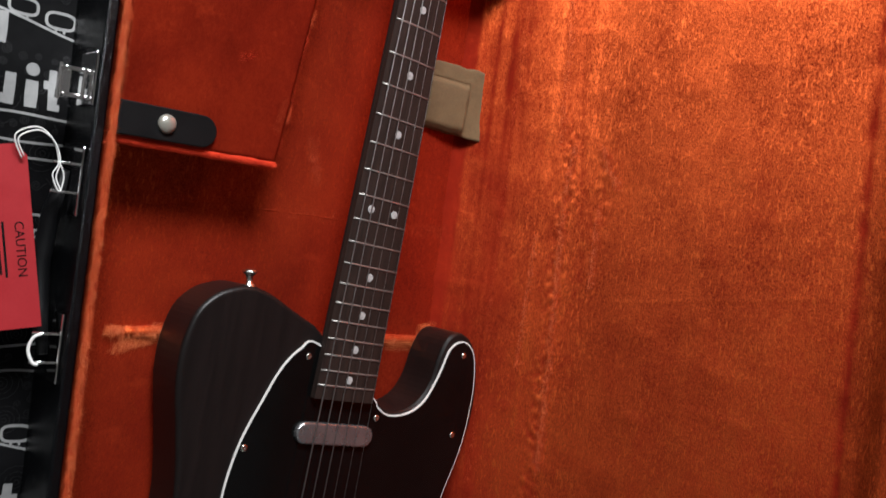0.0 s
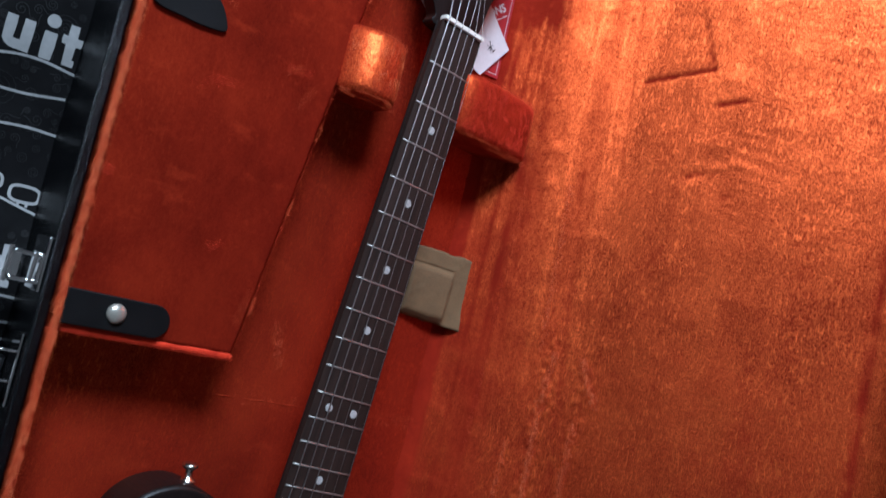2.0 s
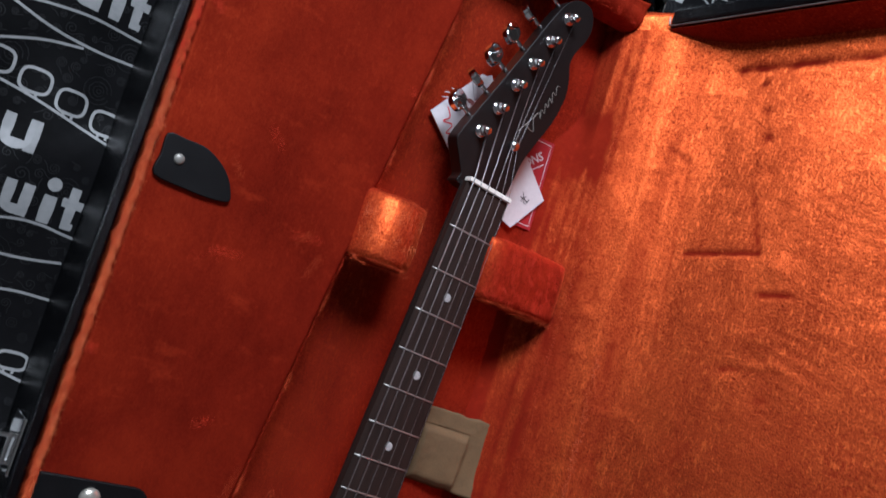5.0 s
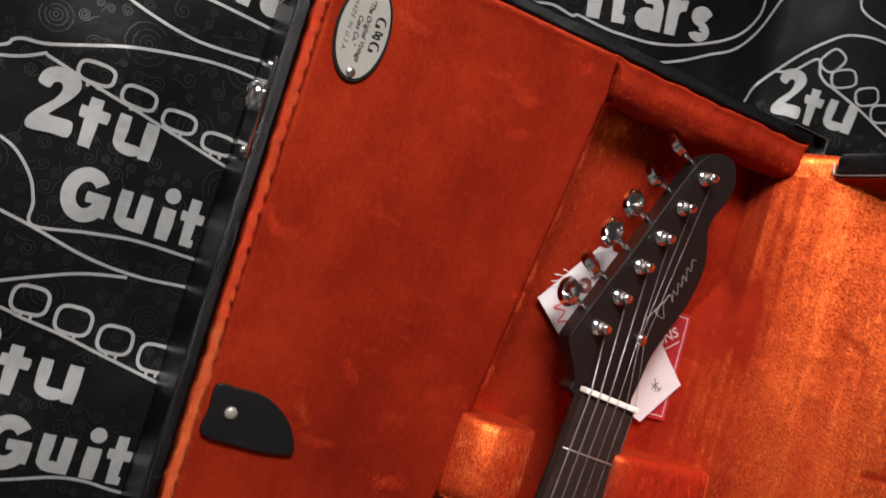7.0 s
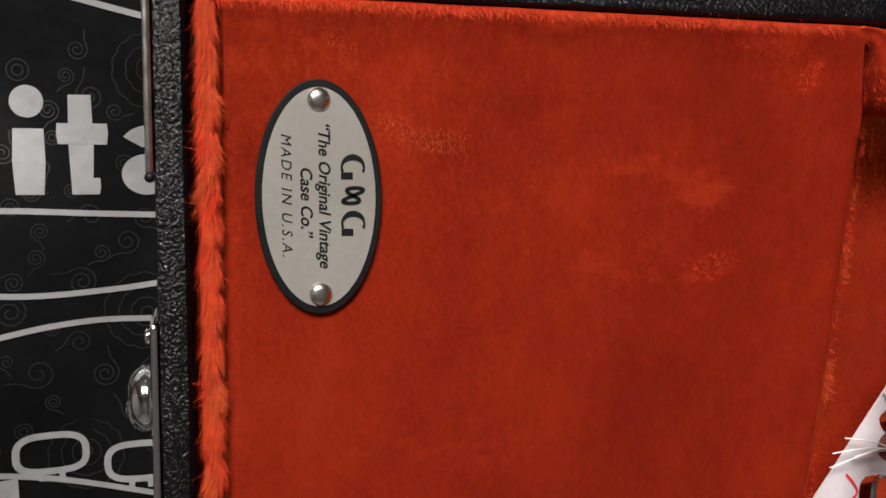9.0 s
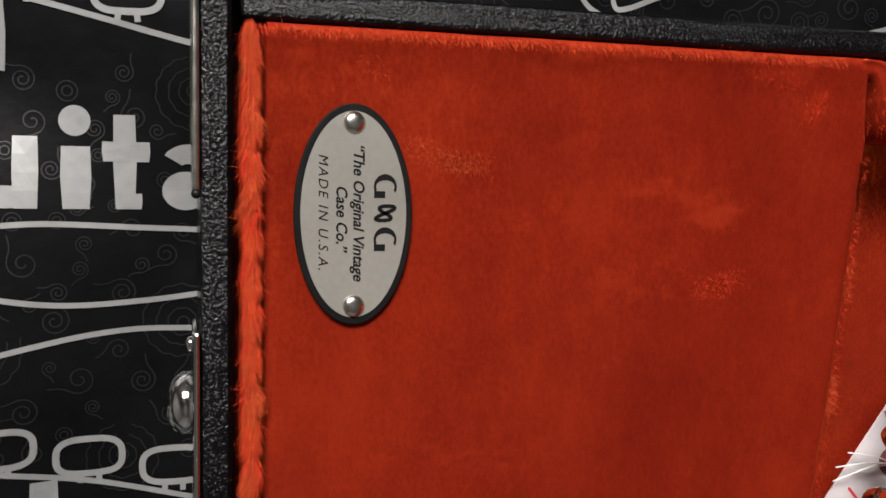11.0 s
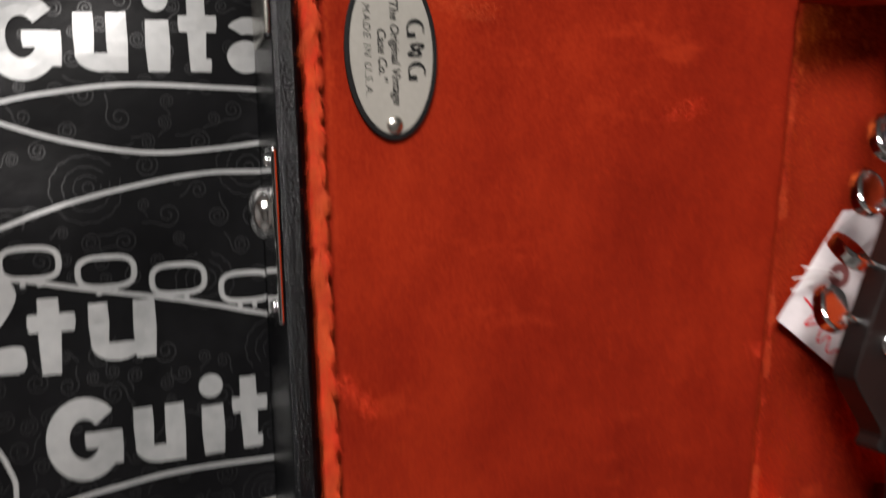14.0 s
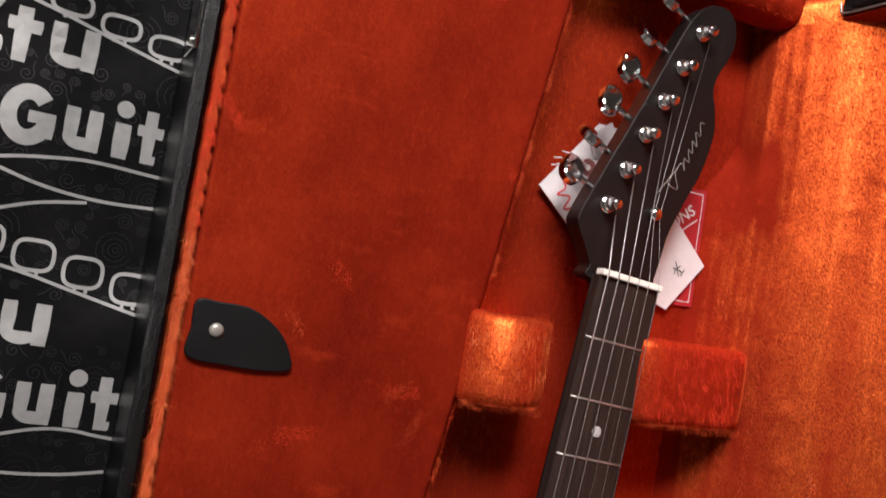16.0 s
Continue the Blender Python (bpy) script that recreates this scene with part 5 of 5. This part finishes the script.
# the sign: two broad open rings with a bar, and a knot between them, as plain shapes
for y in (0.0074, -0.0066):
    turn = np.linspace(radians(-62), radians(-298), 30)
    outer = [(0.0083 + 0.0031 * math.sin(a), y - 0.0033 * math.cos(a)) for a in turn]
    inner = [(0.0083 + 0.0025 * math.sin(a), y - 0.0017 * math.cos(a)) for a in turn[::-1]]
    bm = blob(outer + inner, None)
    blob([(0.0053, y - 0.0012), (0.0053, y - 0.0030), (0.0083, y - 0.0030), (0.0083, y - 0.0012)], bm)
    bm.transform(Matrix.Translation((0, 0, 0.00208)))
    part("sign_ring", bm, INK, plate)
bm = ribbon([(0.0083 + 0.0021 * math.sin(2 * a) + 0.0007 * math.cos(a), 0.0004 + 0.0019 * math.cos(a)) for a in np.linspace(0, 2 * math.pi, 36, endpoint=False)], 0.0010, closed=True)
bm.transform(Matrix.Translation((0, 0, 0.00210)))
part("sign_knot", bm, INK, plate)

# ---- paper packet and cards in the tray ----
packet = thing("paper_packet", "brown kraft paper packet with a folded flap on the tray floor", "packet", at=pose(0.321, -0.408, FLOOR + 0.0065, 0, -10, -2))
bm = bmesh.new()
count_x, count_y = 34, 30


def pouch(u, v):
    """Height of the pouch: flat skirts along the far and right sides, a soft bulge with creases within."""
    edge = min(u / 0.06, (0.68 - u) / 0.05, v / 0.10, (0.76 - v) / 0.06)
    rise = min(1.0, max(0.0, edge))
    rise = rise * rise * (3 - 2 * rise)
    crease = 0.0007 * noise.noise((u * 7, v * 7, 3.0)) + 0.0004 * noise.noise((u * 19, v * 19, 8.0))
    curl = 0.004 * max(0.0, u - 0.75) * max(0.0, 0.35 - v) * 8
    return 0.0016 + 0.0062 * rise * (0.75 + 0.25 * math.sin(v * 3.0)) + abs(crease) + curl


top = [[bm.verts.new((-0.034 + 0.068 * u + 0.0012 * noise.noise((v * 6, u, 1.0)), -0.031 + 0.061 * v + 0.0012 * noise.noise((u * 6, v, 2.0)) - 0.003 * u * (1 - v), pouch(u, v))) for u in np.linspace(0, 1, count_x)] for v in np.linspace(0, 1, count_y)]
low = [[bm.verts.new((p.co.x, p.co.y, 0.0003)) for p in row] for row in top]
for j in range(count_y - 1):
    for i in range(count_x - 1):
        bm.faces.new((top[j][i], top[j][i + 1], top[j + 1][i + 1], top[j + 1][i]))
        bm.faces.new((low[j][i], low[j + 1][i], low[j + 1][i + 1], low[j][i + 1]))
for a, b in [(j, j + 1) for j in range(count_y - 1)]:
    for i in (0, count_x - 1):
        bm.faces.new((top[a][i], top[b][i], low[b][i], low[a][i]))
for a, b in [(i, i + 1) for i in range(count_x - 1)]:
    for j in (0, count_y - 1):
        bm.faces.new((top[j][a], top[j][b], low[j][b], low[j][a]))
part("sheet", bm, PAPER, packet, smooth=True)
bm = ribbon([(-0.033, 0.0165), (-0.010, 0.0172), (0.0125, 0.0168), (0.0140, -0.006), (0.0128, -0.027)], 0.0009)
for v in bm.verts:
    v.co.z = pouch((v.co.x + 0.034) / 0.068, (v.co.y + 0.031) / 0.061) + 0.0007
part("fold_line", bm, PAPER, packet, "pressed fold line")
booklet = thing("red_booklet", "red printed card with white border under the headstock", "booklet", at=pose(0.296, -0.176, FLOOR + 0.001, 0, 0, 1))
part("card", prism([(-0.040, -0.038), (0.039, -0.038), (0.039, 0.040), (-0.040, 0.040)], 0, 0.0012), REDCARD, booklet)
bm = ribbon([(-0.037, -0.035), (0.036, -0.035), (0.036, 0.037), (-0.037, 0.037)], 0.0008, closed=True)
bm.transform(Matrix.Translation((0, 0, 0.0014)))
part("border_line", bm, CARD, booklet, "white border line")
bm = writing("SONS", 0.0105, bold=0.0002)
bm.transform(Matrix.Translation((0.0197, 0.018, 0.0014)) @ Matrix.Rotation(radians(38), 4, "Z"))
part("lettering", bm, CARD, booklet, "white capitals")
bm = ribbon([(-0.012, -0.016), (0.034, 0.020)], 0.0008)
bm.transform(Matrix.Translation((0, 0, 0.0014)))
part("rule", bm, CARD, booklet, "white rule")
tag = thing("hang_tag", "white card hang tag with red script under the headstock", "tag")
part("card", prism([(0.2055, -0.157), (0.241, -0.111), (0.258, -0.111), (0.3385, -0.185), (0.3128, -0.2178), (0.258, -0.200)], FLOOR + 0.0045, FLOOR + 0.0055), CARD, tag)
ring = [(0.2375 + 0.0037 * math.cos(a), -0.1395 + 0.0037 * math.sin(a)) for a in np.linspace(0, 2 * math.pi, 24, endpoint=False)]
bm = ribbon(ring, 0.0036, closed=True)
bm.transform(Matrix.Translation((0, 0, FLOOR + 0.0058)))
part("eyelet", bm, EYELET, tag, "brown eyelet ring", smooth=False)
bm = ribbon(spline([(0.219, -0.148), (0.224, -0.155), (0.219, -0.160), (0.228, -0.160), (0.225, -0.168), (0.232, -0.166), (0.230, -0.173), (0.238, -0.172)], 5, False), 0.0010)
bm.transform(Matrix.Translation((0, 0, FLOOR + 0.0058)))
part("script_flourish", bm, REDINK, tag, "red script flourish")
bm = ribbon(spline([(0.3145, -0.1855), (0.3160, -0.1885), (0.3175, -0.1905), (0.3215, -0.1925)], 4, False), 0.0007)
for line in ([(0.3150, -0.1940), (0.3160, -0.1905), (0.3190, -0.1880)], [(0.3185, -0.1950), (0.3170, -0.1915), (0.3130, -0.1900)], [(0.3200, -0.1945), (0.3218, -0.1920), (0.3225, -0.1895)]):
    ribbon(spline(line, 4, False), 0.0006, bm)
bm.transform(Matrix.Translation((0, 0, FLOOR + 0.0058)))
part("emblem", bm, INK, tag, "dark emblem strokes")
second = thing("small_card", "small white card behind the hang tag", "card")
part("card", prism([(0.2330, -0.1200), (0.2490, -0.1085), (0.2580, -0.1230), (0.2400, -0.1330)], FLOOR + 0.0062, FLOOR + 0.0070), CARD, second)
for k, (dx, dy) in enumerate(((-0.027, -0.004), (-0.026, 0.001), (-0.021, 0.006), (-0.017, -0.001))):
    part("cord_strand", tube(spline([(0.2365, -0.1400, FLOOR + 0.008), (0.2365 + dx * 0.5, -0.1400 + dy * 0.4 + 0.002, FLOOR + 0.011), (0.2365 + dx, -0.1400 + dy, FLOOR + 0.009)], 5, False), 0.00028, 6), CORD, tag, "white cord strand", smooth=True)
